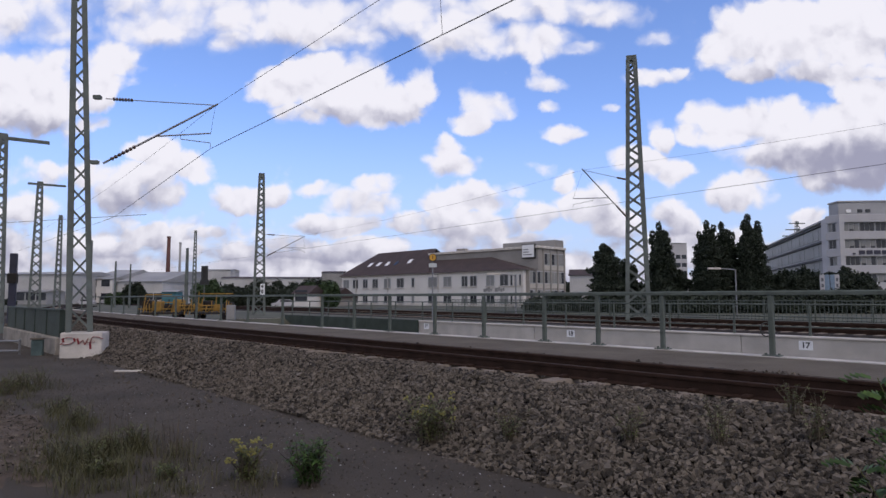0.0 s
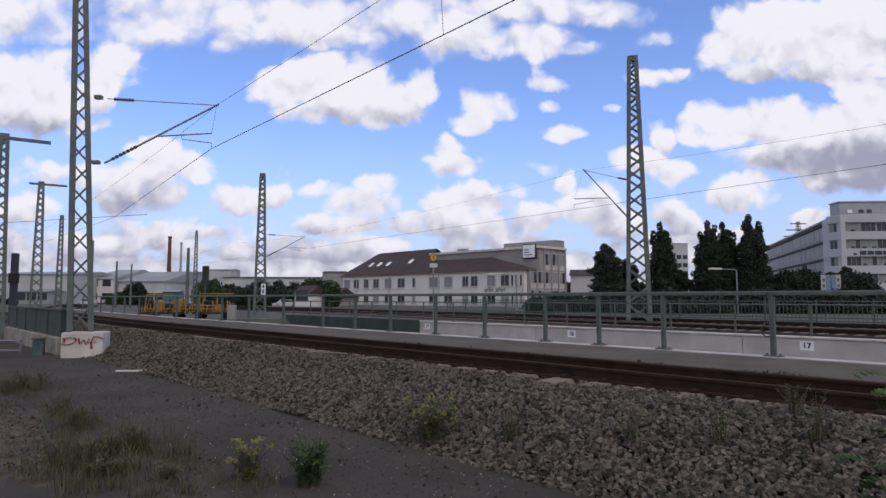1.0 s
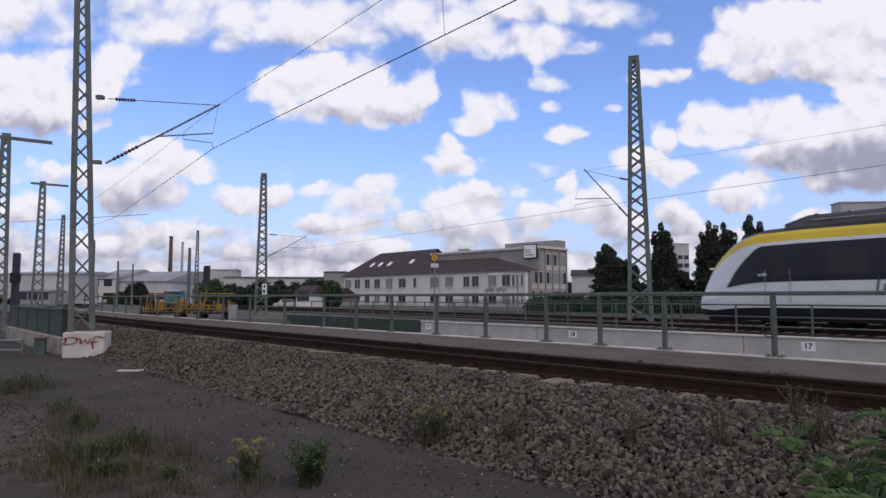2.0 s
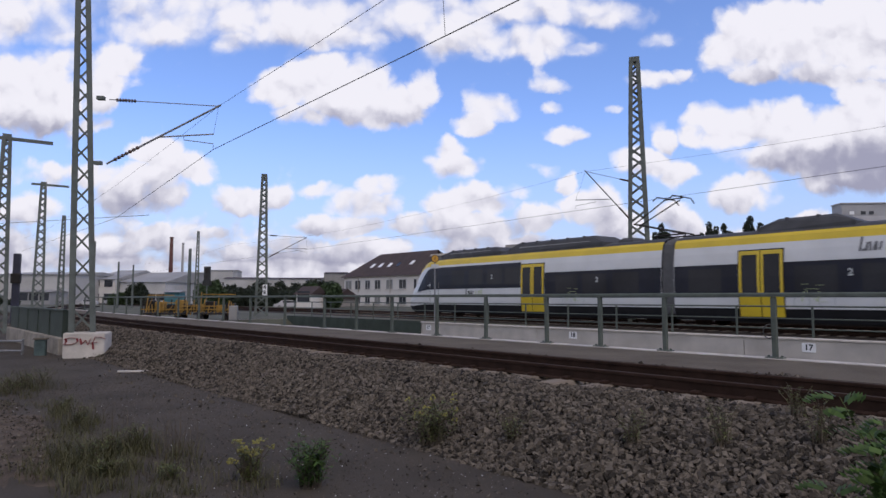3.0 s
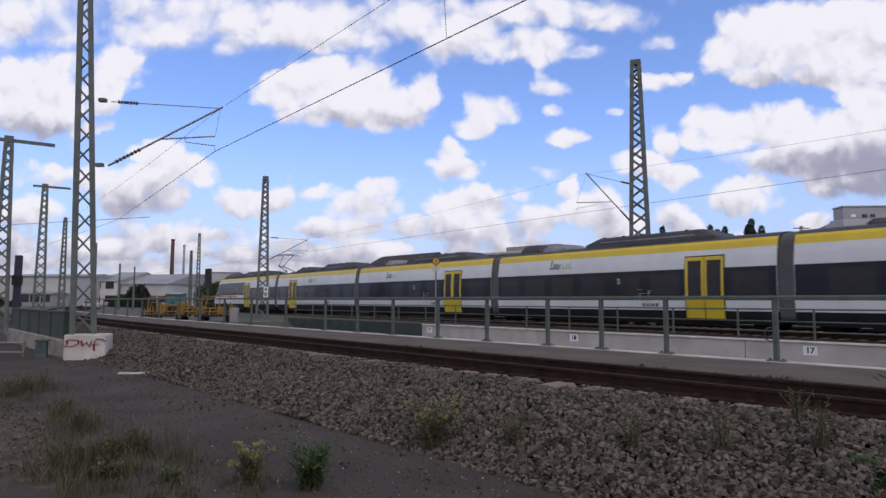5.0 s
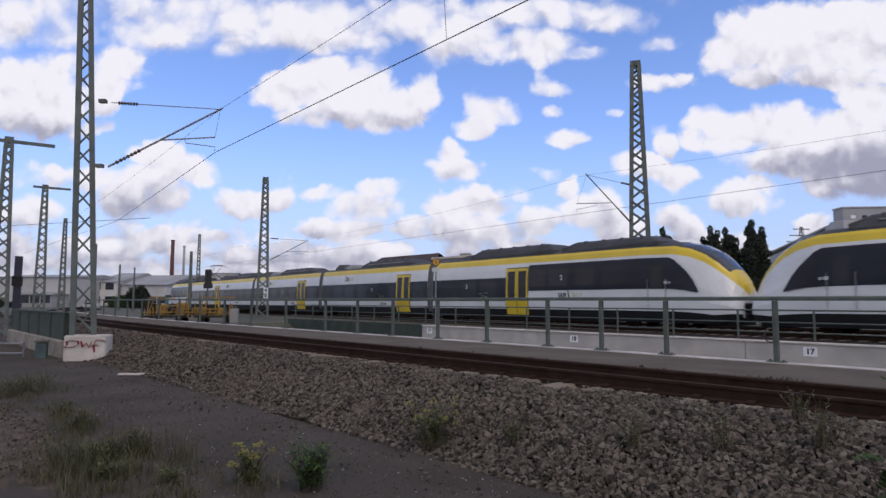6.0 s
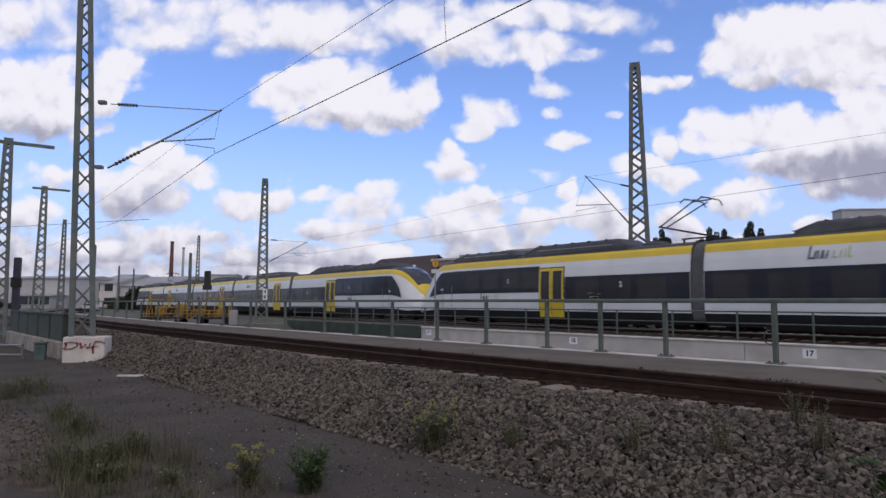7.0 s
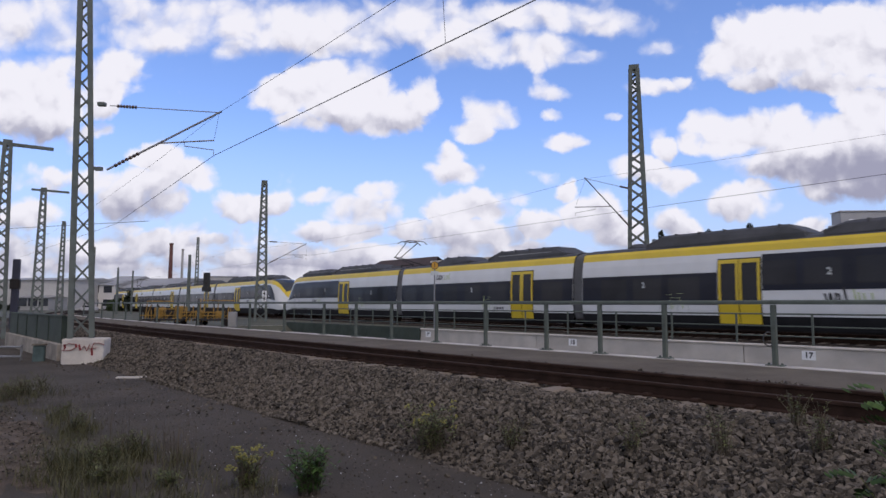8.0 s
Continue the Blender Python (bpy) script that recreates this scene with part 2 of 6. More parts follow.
ASPHALT = material("asphalt", (0.072, 0.061, 0.050), 0.95, 0, 0.7, 0.32, 0.7, 140, spec=0.15)
# kept darker than the stones, so gaps between them have their shade in colour
GRAVEL_BED = material("ballast_bed", (0.036, 0.030, 0.026), 0.95, 0, 3.0, 0.35, 1.0, 45, spec=0.1)
STONE = material("ballast_stone", (0.030, 0.025, 0.020), 0.9, 0, 2.0, 0.6, 0.4, 90, tint=(0.165, 0.138, 0.110), per_island=0.8, spec=0.25)
CONCRETE = material("concrete", (0.46, 0.425, 0.385), 0.88, 0, 1.3, 0.2, 0.3, 70, spec=0.25)
CONCRETE_PALE = material("pale_concrete", (0.50, 0.46, 0.415), 0.88, 0, 1.8, 0.28, 0.25, 60, spec=0.25)
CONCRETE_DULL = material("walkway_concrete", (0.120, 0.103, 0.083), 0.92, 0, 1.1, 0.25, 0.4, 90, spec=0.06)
# darker, mottled copy of CONCRETE: the shade at the parapet base is in its colour
CONCRETE_SHADED = material("shaded_concrete", (0.24, 0.215, 0.185), 0.92, 0, 2.2, 0.45, 0.3, 50, spec=0.2)
SLEEPER = material("sleeper_concrete", (0.20, 0.165, 0.132), 0.92, 0, 5.0, 0.3, 0.4, 80, per_object=0.4, spec=0.2)
RUST = material("rusty_rail_side", (0.032, 0.018, 0.013), 0.9, 0.0, 5.0, 0.4, 0.5, 90, spec=0.15)
RAILHEAD = material("rail_running_surface", (0.050, 0.034, 0.027), 0.85, 0.0, 4.0, 0.3, 0.1, 60, spec=0.06)
GREEN_STEEL = material("green_painted_steel", (0.085, 0.100, 0.086), 0.65, 0.0, 4.0, 0.25, 0.15, 80, spec=0.3)
DARK_GREEN = material("dark_green_panel_paint", (0.040, 0.052, 0.042), 0.7, 0.0, 1.5, 0.35, 0.15, 50, spec=0.25)
MAST_STEEL = material("weathered_green_mast_steel", (0.105, 0.120, 0.110), 0.7, 0.1, 2.5, 0.35, 0.2, 60)
GALV = material("galvanised_tube", (0.22, 0.22, 0.23), 0.5, 0.4, 5.0, 0.2, 0.1, 60)
WIRE = material("overhead_wire_copper", (0.045, 0.045, 0.045), 0.6, 0.3, 5.0, 0.2)
CERAMIC = material("brown_insulator", (0.07, 0.035, 0.025), 0.3, 0.0, 9.0, 0.2)
WHITE_SIGN = material("white_sign_face", (0.78, 0.78, 0.78), 0.5, 0, 4.0, 0.06)
BLACK_INK = material("black_ink", (0.02, 0.02, 0.02), 0.6, 0, 4.0, 0.1)
RED_SPRAY = material("red_spray_paint", (0.20, 0.025, 0.03), 0.6, 0, 9.0, 0.25)
YELLOW_SIGN = material("yellow_sign_face", (0.55, 0.29, 0.03), 0.55, 0, 4.0, 0.1)
TRAIN_WHITE = material("train_white_paint", (0.60, 0.605, 0.61), 0.35, 0, 0.8, 0.09, 0.0, 30, coat=0.1)
TRAIN_YELLOW = material("train_yellow_paint", (0.60, 0.43, 0.02), 0.4, 0, 0.8, 0.12, 0.0, 30, coat=0.1)
TRAIN_BAND = material("train_dark_window_band", (0.011, 0.013, 0.024), 0.25, 0, 0.8, 0.3, 0.0, 30, spec=0.20)
TRAIN_GLASS = material("train_window_glass", (0.014, 0.015, 0.021), 0.14, 0, 0.8, 0.3, 0.0, 20, spec=0.24)
TRAIN_SKIRT = material("train_dark_skirt", (0.012, 0.012, 0.014), 0.7, 0, 1.5, 0.35, 0.1, 30, spec=0.2)
TRAIN_ROOF = material("train_roof_grey", (0.050, 0.050, 0.053), 0.7, 0, 1.5, 0.35, 0.1, 40)
TRAIN_ROOF_PALE = material("train_roof_box_pale", (0.22, 0.22, 0.22), 0.6, 0, 1.5, 0.35, 0.1, 40)
WINDSCREEN = material("windscreen_glass", (0.040, 0.044, 0.050), 0.15, 0, 0.8, 0.4, 0.0, 20, spec=0.4)
RUBBER = material("bellows_rubber", (0.11, 0.11, 0.115), 0.7, 0, 4.0, 0.2, 0.1, 30)
GREY_INK = material("grey_lettering", (0.10, 0.10, 0.11), 0.5, 0, 3.0, 0.1)
PALE_INK = material("pale_pictogram", (0.45, 0.47, 0.47), 0.5, 0, 3.0, 0.1)
LIME_INK = material("lime_pictogram", (0.38, 0.45, 0.22), 0.5, 0, 3.0, 0.1)
MACHINE_YELLOW = material("machine_yellow_paint", (0.27, 0.155, 0.028), 0.75, 0, 3.0, 0.5, 0.2, 30)
MACHINE_DARK = material("machine_dark_steel", (0.028, 0.024, 0.022), 0.75, 0, 3.0, 0.35, 0.2, 30, spec=0.25)
PLASTER = material("white_plaster", (0.64, 0.61, 0.575), 0.9, 0, 0.35, 0.09, 0.1, 6)
# block's own grey, lowered further so its right face's shade is in the colour
PLASTER_GREY = material("grey_plaster", (0.27, 0.25, 0.23), 0.9, 0, 0.4, 0.14, 0.1, 6)
ROOF_TILE = material("brown_roof_tiles", (0.050, 0.033, 0.030), 0.8, 0, 0.8, 0.3, 0.5, 7)
ROOF_GREY = material("grey_roof_felt", (0.26, 0.25, 0.24), 0.85, 0, 0.5, 0.2, 0.1, 8)
WINDOW_DARK = material("window_glass", (0.035, 0.038, 0.045), 0.12, 0, 0.5, 0.5, spec=0.3)
BLIND = material("window_blind", (0.22, 0.22, 0.215), 0.8, 0, 0.5, 0.15)
FRAME_PAINT = material("window_frame_paint", (0.42, 0.42, 0.42), 0.6, 0, 2.0, 0.1)
# white panels at a lowered value, with cloud shade on the facade in the colour
OFFICE_WHITE = material("office_facade_panel", (0.42, 0.41, 0.42), 0.75, 0, 0.3, 0.10, 0.05, 4)
OFFICE_GREY = material("office_grey_panel", (0.33, 0.33, 0.34), 0.7, 0, 0.3, 0.12, 0.05, 4)
HALL_WHITE = material("factory_cladding", (0.42, 0.41, 0.40), 0.8, 0, 0.15, 0.25, 0.05, 4)
HALL_GREY = material("factory_roof", (0.29, 0.285, 0.28), 0.7, 0, 0.15, 0.2, 0.05, 4)
BRICK_RED = material("chimney_brick", (0.11, 0.048, 0.042), 0.9, 0, 0.5, 0.25, 0.2, 6)
BARK = material("bark", (0.07, 0.055, 0.042), 0.95, 0, 3.0, 0.35, 0.6, 30)
LEAF_DARK = leafy("dark_conifer_foliage", (0.020, 0.029, 0.019), (0.042, 0.055, 0.034))
LEAF_MID = leafy("broadleaf_foliage", (0.025, 0.048, 0.018), (0.065, 0.100, 0.040))
LEAF_FRESH = leafy("fresh_green_leaves", (0.026, 0.064, 0.012), (0.075, 0.135, 0.026))
GRASS_MIX = leafy("dry_and_green_grass", (0.034, 0.041, 0.013), (0.120, 0.108, 0.048))
STALK_DRY = leafy("dry_stalks", (0.06, 0.048, 0.035), (0.14, 0.11, 0.075))
WEED_GREEN = leafy("weed_leaves", (0.045, 0.068, 0.020), (0.16, 0.17, 0.055))
PETAL = material("yellow_petals", (0.22, 0.20, 0.05), 0.8, 0, 9.0, 0.35)
FIELD = material("railway_ground", (0.060, 0.050, 0.040), 0.95, 0, 0.25, 0.35, 0.5, 12, tint=(0.10, 0.105, 0.065))
LITTER = material("white_litter", (0.62, 0.62, 0.60), 0.7, 0, 9.0, 0.1)
SIGNAL_BLUE = material("signal_housing", (0.030, 0.030, 0.050), 0.6, 0, 4.0, 0.2)


# ======== mesh helpers ========
class Shape:
    """Collects faces for one mesh."""

    def __init__(self):
        self.v, self.f, self.m = [], [], []

    def add(self, verts, faces, mat=0):
        n = len(self.v)
        self.v += [tuple(p) for p in verts]
        self.f += [tuple(i + n for i in f) for f in faces]
        self.m += [mat] * len(faces)
        return self

    def box(self, x0, x1, y0, y1, z0, z1, mat=0, m=None):
        vs = [Vector((x, y, z)) for z in (z0, z1) for y in (y0, y1) for x in (x0, x1)]
        if m is not None:
            vs = [m @ p for p in vs]
        return self.add(vs, [(0, 2, 3, 1), (4, 5, 7, 6), (0, 1, 5, 4), (2, 6, 7, 3), (0, 4, 6, 2), (1, 3, 7, 5)], mat)

    def bevelled(self, x0, x1, y0, y1, z0, z1, b=0.01, mat=0):
        """A box with its long edges broken: eight-sided in plan and a chamfered top."""
        ring = [(x0 + b, y0), (x1 - b, y0), (x1, y0 + b), (x1, y1 - b), (x1 - b, y1), (x0 + b, y1), (x0, y1 - b), (x0, y0 + b)]
        cx, cy = (x0 + x1) / 2, (y0 + y1) / 2
        kx, ky = max(0.0, 1 - 2 * b / (x1 - x0)), max(0.0, 1 - 2 * b / (y1 - y0))
        top = [(cx + (x - cx) * kx, cy + (y - cy) * ky, z1) for x, y in ring]
        vs = [(x, y, z0) for x, y in ring] + [(x, y, z1 - b) for x, y in ring] + top
        fs = [tuple(range(7, -1, -1)), tuple(range(16, 24))]
        for k in (0, 8):
            fs += [(k + i, k + (i + 1) % 8, k + 8 + (i + 1) % 8, k + 8 + i) for i in range(8)]
        return self.add(vs, fs, mat)

    def beam(self, a, b, w, h=None, mat=0):
        a, b = Vector(a), Vector(b)
        z = (b - a).normalized()
        x = z.cross(Vector((0, 0, 1)) if abs(z.z) < 0.95 else Vector((0, 1, 0))).normalized() * w / 2
        y = z.cross(x).normalized() * (h or w) / 2
        vs = [p + sx * x + sy * y for p in (a, b) for sx, sy in ((-1, -1), (1, -1), (1, 1), (-1, 1))]
        return self.add(vs, [(3, 2, 1, 0), (4, 5, 6, 7), (0, 1, 5, 4), (1, 2, 6, 5), (2, 3, 7, 6), (3, 0, 4, 7)], mat)

    def tube(self, pts, r, n=8, mat=0, r1=None):
        pts = [Vector(p) for p in pts]
        base = len(self.v)
        for i, p in enumerate(pts):
            d = (pts[min(i + 1, len(pts) - 1)] - pts[max(i - 1, 0)]).normalized()
            x = d.cross(Vector((0, 0, 1)) if abs(d.z) < 0.95 else Vector((0, 1, 0))).normalized()
            y = d.cross(x)
            rr = r if r1 is None else r + (r1 - r) * i / (len(pts) - 1)
            for k in range(n):
                a = 2 * math.pi * k / n
                self.v.append(tuple(p + (x * math.cos(a) + y * math.sin(a)) * rr))
        for i in range(len(pts) - 1):
            for k in range(n):
                q = base + i * n
                self.f.append((q + k, q + n + k, q + n + (k + 1) % n, q + (k + 1) % n))
                self.m.append(mat)
        e = base + (len(pts) - 1) * n
        self.f += [tuple(base + k for k in range(n)), tuple(e + k for k in range(n - 1, -1, -1))]
        self.m += [mat, mat]
        return self

    def mesh(self, name, mats, smooth=False):
        me = bpy.data.meshes.new(name)
        me.from_pydata(self.v, [], self.f)
        for m in (mats if isinstance(mats, (list, tuple)) else [mats]):
            me.materials.append(m)
        me.polygons.foreach_set("material_index", self.m)
        if smooth:
            me.polygons.foreach_set("use_smooth", [True] * len(self.f))
        me.update()
        return me


def part(name, shape, mats, parent=None, label="", smooth=False, at=None):
    ob = new(name, shape.mesh(name, mats, smooth) if isinstance(shape, Shape) else shape)
    if parent is not None:
        ob.parent = parent
    if at is not None:
        ob.matrix_basis = at
    return tagged(ob, label) if label else ob


def thing(name, m, label, category, group="", kind=""):
    ob = new(name)
    ob.empty_display_size = 0.2
    ob.matrix_basis = m
    return tagged(ob, label, category, group, kind)


def lettering(name, text, size, mat, parent, m, label=""):
    cu = bpy.data.curves.new(name, "FONT")
    cu.offset = size * 0.03
    cu.body, cu.size, cu.extrude, cu.align_x, cu.align_y = text, size, 0.002, "CENTER", "CENTER"
    tmp = bpy.data.objects.new(name, cu)
    scene.collection.objects.link(tmp)
    me = bpy.data.meshes.new_from_object(tmp.evaluated_get(bpy.context.evaluated_depsgraph_get()))
    bpy.data.objects.remove(tmp)
    me.materials.clear()
    me.materials.append(mat)
    ob = new(name, me)
    ob.parent = parent
    ob.matrix_basis = m
    return tagged(ob, label) if label else ob


# ======== plan: the side track runs at 42 degrees, the main line at 37 ========
def along(s, p, z, heading=42.0):
    a = radians(heading)
    return Vector((-s * math.sin(a) + p * math.cos(a), s * math.cos(a) + p * math.sin(a), z))


def laid(s, p, z, heading=42.0, turn=0.0):
    """Pose with local x along the track (away from the camera), local y towards the camera's side."""
    q = along(s, p, z, heading)
    return pose(q.x, q.y, q.z, 0, 0, 90 + heading + turn)


def upright(x, y, z, rz=0.0):
    return pose(x, y, z, 0, 0, rz)


# ======== ground ========
WALL_P, VOID_END = 20.5, 38.4


def ground_height(s, p):
    if p < 9.38:
        return 0.0
    if 11.62 <= p <= WALL_P + 0.3 and s < VOID_END:
        return -3.2
    return 0.34


def build_ground():
    ss = [-900, -500, -250, -120, -60, -30, -15, 0, 10, 20, 30, 38.40, 38.41, 50, 70, 100, 160, 300, 600, 1200, 2400]
    ps = [-1500, -700, -300, -120, -60, -30, -15, -8, -4, 0, 2, 4.6, 7, 9.37, 9.38, 11.60, 11.62, 15, WALL_P + 0.29, WALL_P + 0.31, 24, 28, 40, 70, 120, 250, 600, 1200, 2400]
    g = Shape()
    vs = [along(s, p, ground_height(s, p)) for s in ss for p in ps]
    w = len(ps)
    fs, ms = [], []
    for i in range(len(ss) - 1):
        for j in range(w - 1):
            fs.append((i * w + j, i * w + j + 1, (i + 1) * w + j + 1, (i + 1) * w + j))
            ms.append(0 if ps[j + 1] <= 9.38 and ss[i] < 300 and ps[j] > -130 else 1)
    g.add(vs, fs)
    g.m = ms
    tagged(part("ground", g, [ASPHALT, FIELD]), "grey asphalt yard and bare railway land", "ground", kind="structure")


build_ground()


def track_p(s):
    """Side track: straight, then a wide curve away from the yard."""
    return 7.8 + (max(0.0, s - 22) ** 2) / 2 / 230


def rail_path(offset, z, s0, s1, step):
    return [along(s, track_p(s) + offset, z) for s in np.arange(s0, s1 + 0.01, step)]


def swept(shape, path, profile, mat_of):
    """Sweep a profile (across, up) along a level path."""
    base, n = len(shape.v), len(profile)
    for i, q in enumerate(path):
        d = (path[min(i + 1, len(path) - 1)] - path[max(i - 1, 0)])
        d.z = 0
        d.normalize()
        side = Vector((d.y, -d.x, 0))
        shape.v += [tuple(q + side * a + Vector((0, 0, b))) for a, b in profile]
    for i in range(len(path) - 1):
        for k in range(n):
            q = base + i * n
            shape.f.append((q + k, q + (k + 1) % n, q + n + (k + 1) % n, q + n + k))
            shape.m.append(mat_of(k))


RAIL_PROFILE = [(-0.07, 0.0), (0.07, 0.0), (0.07, 0.012), (0.012, 0.03), (0.010, 0.125), (0.036, 0.135), (0.036, 0.162),
                (0.028, 0.172), (-0.028, 0.172), (-0.036, 0.162), (-0.036, 0.135), (-0.010, 0.125), (-0.012, 0.03), (-0.07, 0.012)]


def side_track():
    bed = Shape()
    path = rail_path(0, 0, -30, 110, 2.0)
    swept(bed, path, [(-3.12, -0.03), (-2.55, 0.235), (-1.55, 0.50), (-0.6, 0.49), (0.6, 0.45), (1.5, 0.50), (1.62, 0.50), (1.62, -0.02)], lambda k: 0)
    tagged(part("ballast_bed", bed, [GRAVEL_BED]), "grey crushed-stone bed under the side track", "track bed", kind="structure")
    t = thing("railway_track", Matrix.Identity(4), "rusty single railway track on concrete sleepers in ballast", "track", kind="structure")
    for off in (-0.7535, 0.7535):
        r = Shape()
        swept(r, rail_path(off, 0.551 - 0.0365 * off, -30, 110, 1.5), RAIL_PROFILE, lambda k: 1 if k == 7 else 0)
        part("rail", r, [RUST, RAILHEAD], t)
    sl = Shape()
    # a sleeper: chamfered bar, higher at the rail seats
    prof = [(-1.3, 0.0), (-1.3, 0.11), (-1.22, 0.17), (-0.95, 0.185), (-0.5, 0.185), (-0.3, 0.13), (0.3, 0.13), (0.5, 0.185), (0.95, 0.185), (1.22, 0.17), (1.3, 0.11), (1.3, 0.0)]
    vs = []
    for x, k in ((-0.15, 0.0), (-0.11, 1.0), (0.11, 1.0), (0.15, 0.0)):
        vs += [(x, y, z if k else min(z, 0.13)) for y, z in prof]
    n = len(prof)
    fs = [tuple(range(n)), tuple(range(4 * n - 1, 3 * n - 1, -1))]
    for i in range(3):
        fs += [(i * n + k, (i + 1) * n + k, (i + 1) * n + (k + 1) % n, i * n + (k + 1) % n) for k in range(n)]
    sl.add(vs, fs)
    me = sl.mesh("sleeper", SLEEPER)
    for i in range(170):
        s = -12 + 0.51 + 0.6 * i
        a = (max(0.0, s - 22)) / 230
        q = along(s, track_p(s), 0.368)
        part("sleeper", me, None, t, at=pose(q.x, q.y, q.z, 2.09, 0, 132 - math.degrees(a)))
    clip = Shape().bevelled(-0.05, 0.05, -0.13, 0.13, 0, 0.05, 0.015)
    cm = clip.mesh("rail_clip", RUST)
    for i in range(60):
        s = -12 + 0.51 + 0.6 * i
        q = along(s, track_p(s) - 0.7535, 0.5785)
        part("rail_clip", cm, None, t, at=pose(q.x, q.y, q.z, 0, 0, 132))


side_track()


def rocks(name, count, box_s, box_p, height, size, seed, label):
    """Loose angular stones as one joined mesh."""
    rng = np.random.default_rng(seed)
    # eight-cornered blocks, knocked out of true
    ico = np.array([(x, y, z) for z in (-1, 1) for y in (-1, 1) for x in (-1, 1)]) * 0.72
    tri = np.array([(0, 2, 3), (0, 3, 1), (4, 5, 7), (4, 7, 6), (0, 1, 5), (0, 5, 4), (2, 6, 7), (2, 7, 3), (0, 4, 6), (0, 6, 2), (1, 3, 7), (1, 7, 5)])
    s, p = rng.uniform(*box_s, count), rng.uniform(*box_p, count)
    a = radians(42)
    bend = np.maximum(0, s - 22) ** 2 / 460
    pp = p + bend
    centre = np.stack([-s * math.sin(a) + pp * math.cos(a), s * math.cos(a) + pp * math.sin(a), height(s, p)], 1)
    v = ico[None] * rng.uniform(0.45, 1.25, (count, 8, 3))
    v = v * rng.uniform(0.55, 1.35, (count, 1, 3)) * (size * rng.lognormal(0, 0.24, (count, 1, 1)))
    q = rng.normal(size=(count, 4))
    q /= np.linalg.norm(q, axis=1, keepdims=True)
    w, x, y, z = q.T
    R = np.stack([1 - 2 * (y * y + z * z), 2 * (x * y - z * w), 2 * (x * z + y * w), 2 * (x * y + z * w), 1 - 2 * (x * x + z * z), 2 * (y * z - x * w),
                  2 * (x * z - y * w), 2 * (y * z + x * w), 1 - 2 * (x * x + y * y)], 1).reshape(-1, 3, 3)
    v = np.einsum("nij,nkj->nki", R, v) + centre[:, None]
    f = (tri[None] + 8 * np.arange(count)[:, None, None]).reshape(-1, 3)
    me = bpy.data.meshes.new(name)
    me.vertices.add(count * 8)
    me.vertices.foreach_set("co", v.reshape(-1).astype(np.float32))
    me.loops.add(len(f) * 3)
    me.loops.foreach_set("vertex_index", f.reshape(-1).astype(np.int32))
    me.polygons.add(len(f))
    me.polygons.foreach_set("loop_start", np.arange(0, len(f) * 3, 3, dtype=np.int32))
    me.update(calc_edges=True)
    me.polygons.foreach_set("use_smooth", [False] * len(f))
    me.materials.append(STONE)
    tagged(new(name, me), label, "ballast", kind="stuff")


def bank(s, p):
    """The bed's outer slope."""
    wave = 0.03 * np.sin(s * 2.1) * np.cos(p * 3 + s)
    return np.interp(p, [4.4, 4.65, 5.25, 6.2, 6.6, 7.2, 8.4, 9.3, 9.5], [0.0, 0.02, 0.28, 0.57, 0.568, 0.525, 0.49, 0.56, 0.615]) + wave


rocks("ballast", 56000, (-6, 13), (4.5, 6.8), bank, 0.0265, 1, "grey and brown crushed-stone ballast on the slope")
rocks("ballast", 40000, (13, 46), (4.5, 6.8), bank, 0.032, 2, "grey and brown crushed-stone ballast further along the slope")
rocks("ballast", 14000, (-3, 40), (7.0, 9.44), bank, 0.027, 3, "crushed-stone ballast between and behind the rails")
rocks("ballast", 260, (-1, 22), (3.6, 4.7), lambda s, p: 0.012 + 0 * s, 0.02, 4, "stray ballast stones on the asphalt")


# ======== walkway, railing, retaining wall ========
def walkway():
    g = Shape()
    path = [along(s, 10.5 + max(0.0, s - 24) ** 2 / 900, 0.0) for s in np.arange(-30, 70.1, 2.0)]
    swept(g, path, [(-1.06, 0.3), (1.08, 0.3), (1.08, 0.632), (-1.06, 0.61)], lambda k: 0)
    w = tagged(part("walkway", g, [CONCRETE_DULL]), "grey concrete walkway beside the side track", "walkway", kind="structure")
    k = Shape()
    swept(k, path, [(1.084, -3.2), (1.40, -3.2), (1.40, 0.645), (1.084, 0.645)], lambda i: 0)
    tagged(part("kerb", k, [CONCRETE_PALE]), "pale concrete coping along the walkway's edge", "coping", kind="structure")


walkway()


def edge_p(s):
    return 11.72 + max(0.0, s - 24) ** 2 / 900


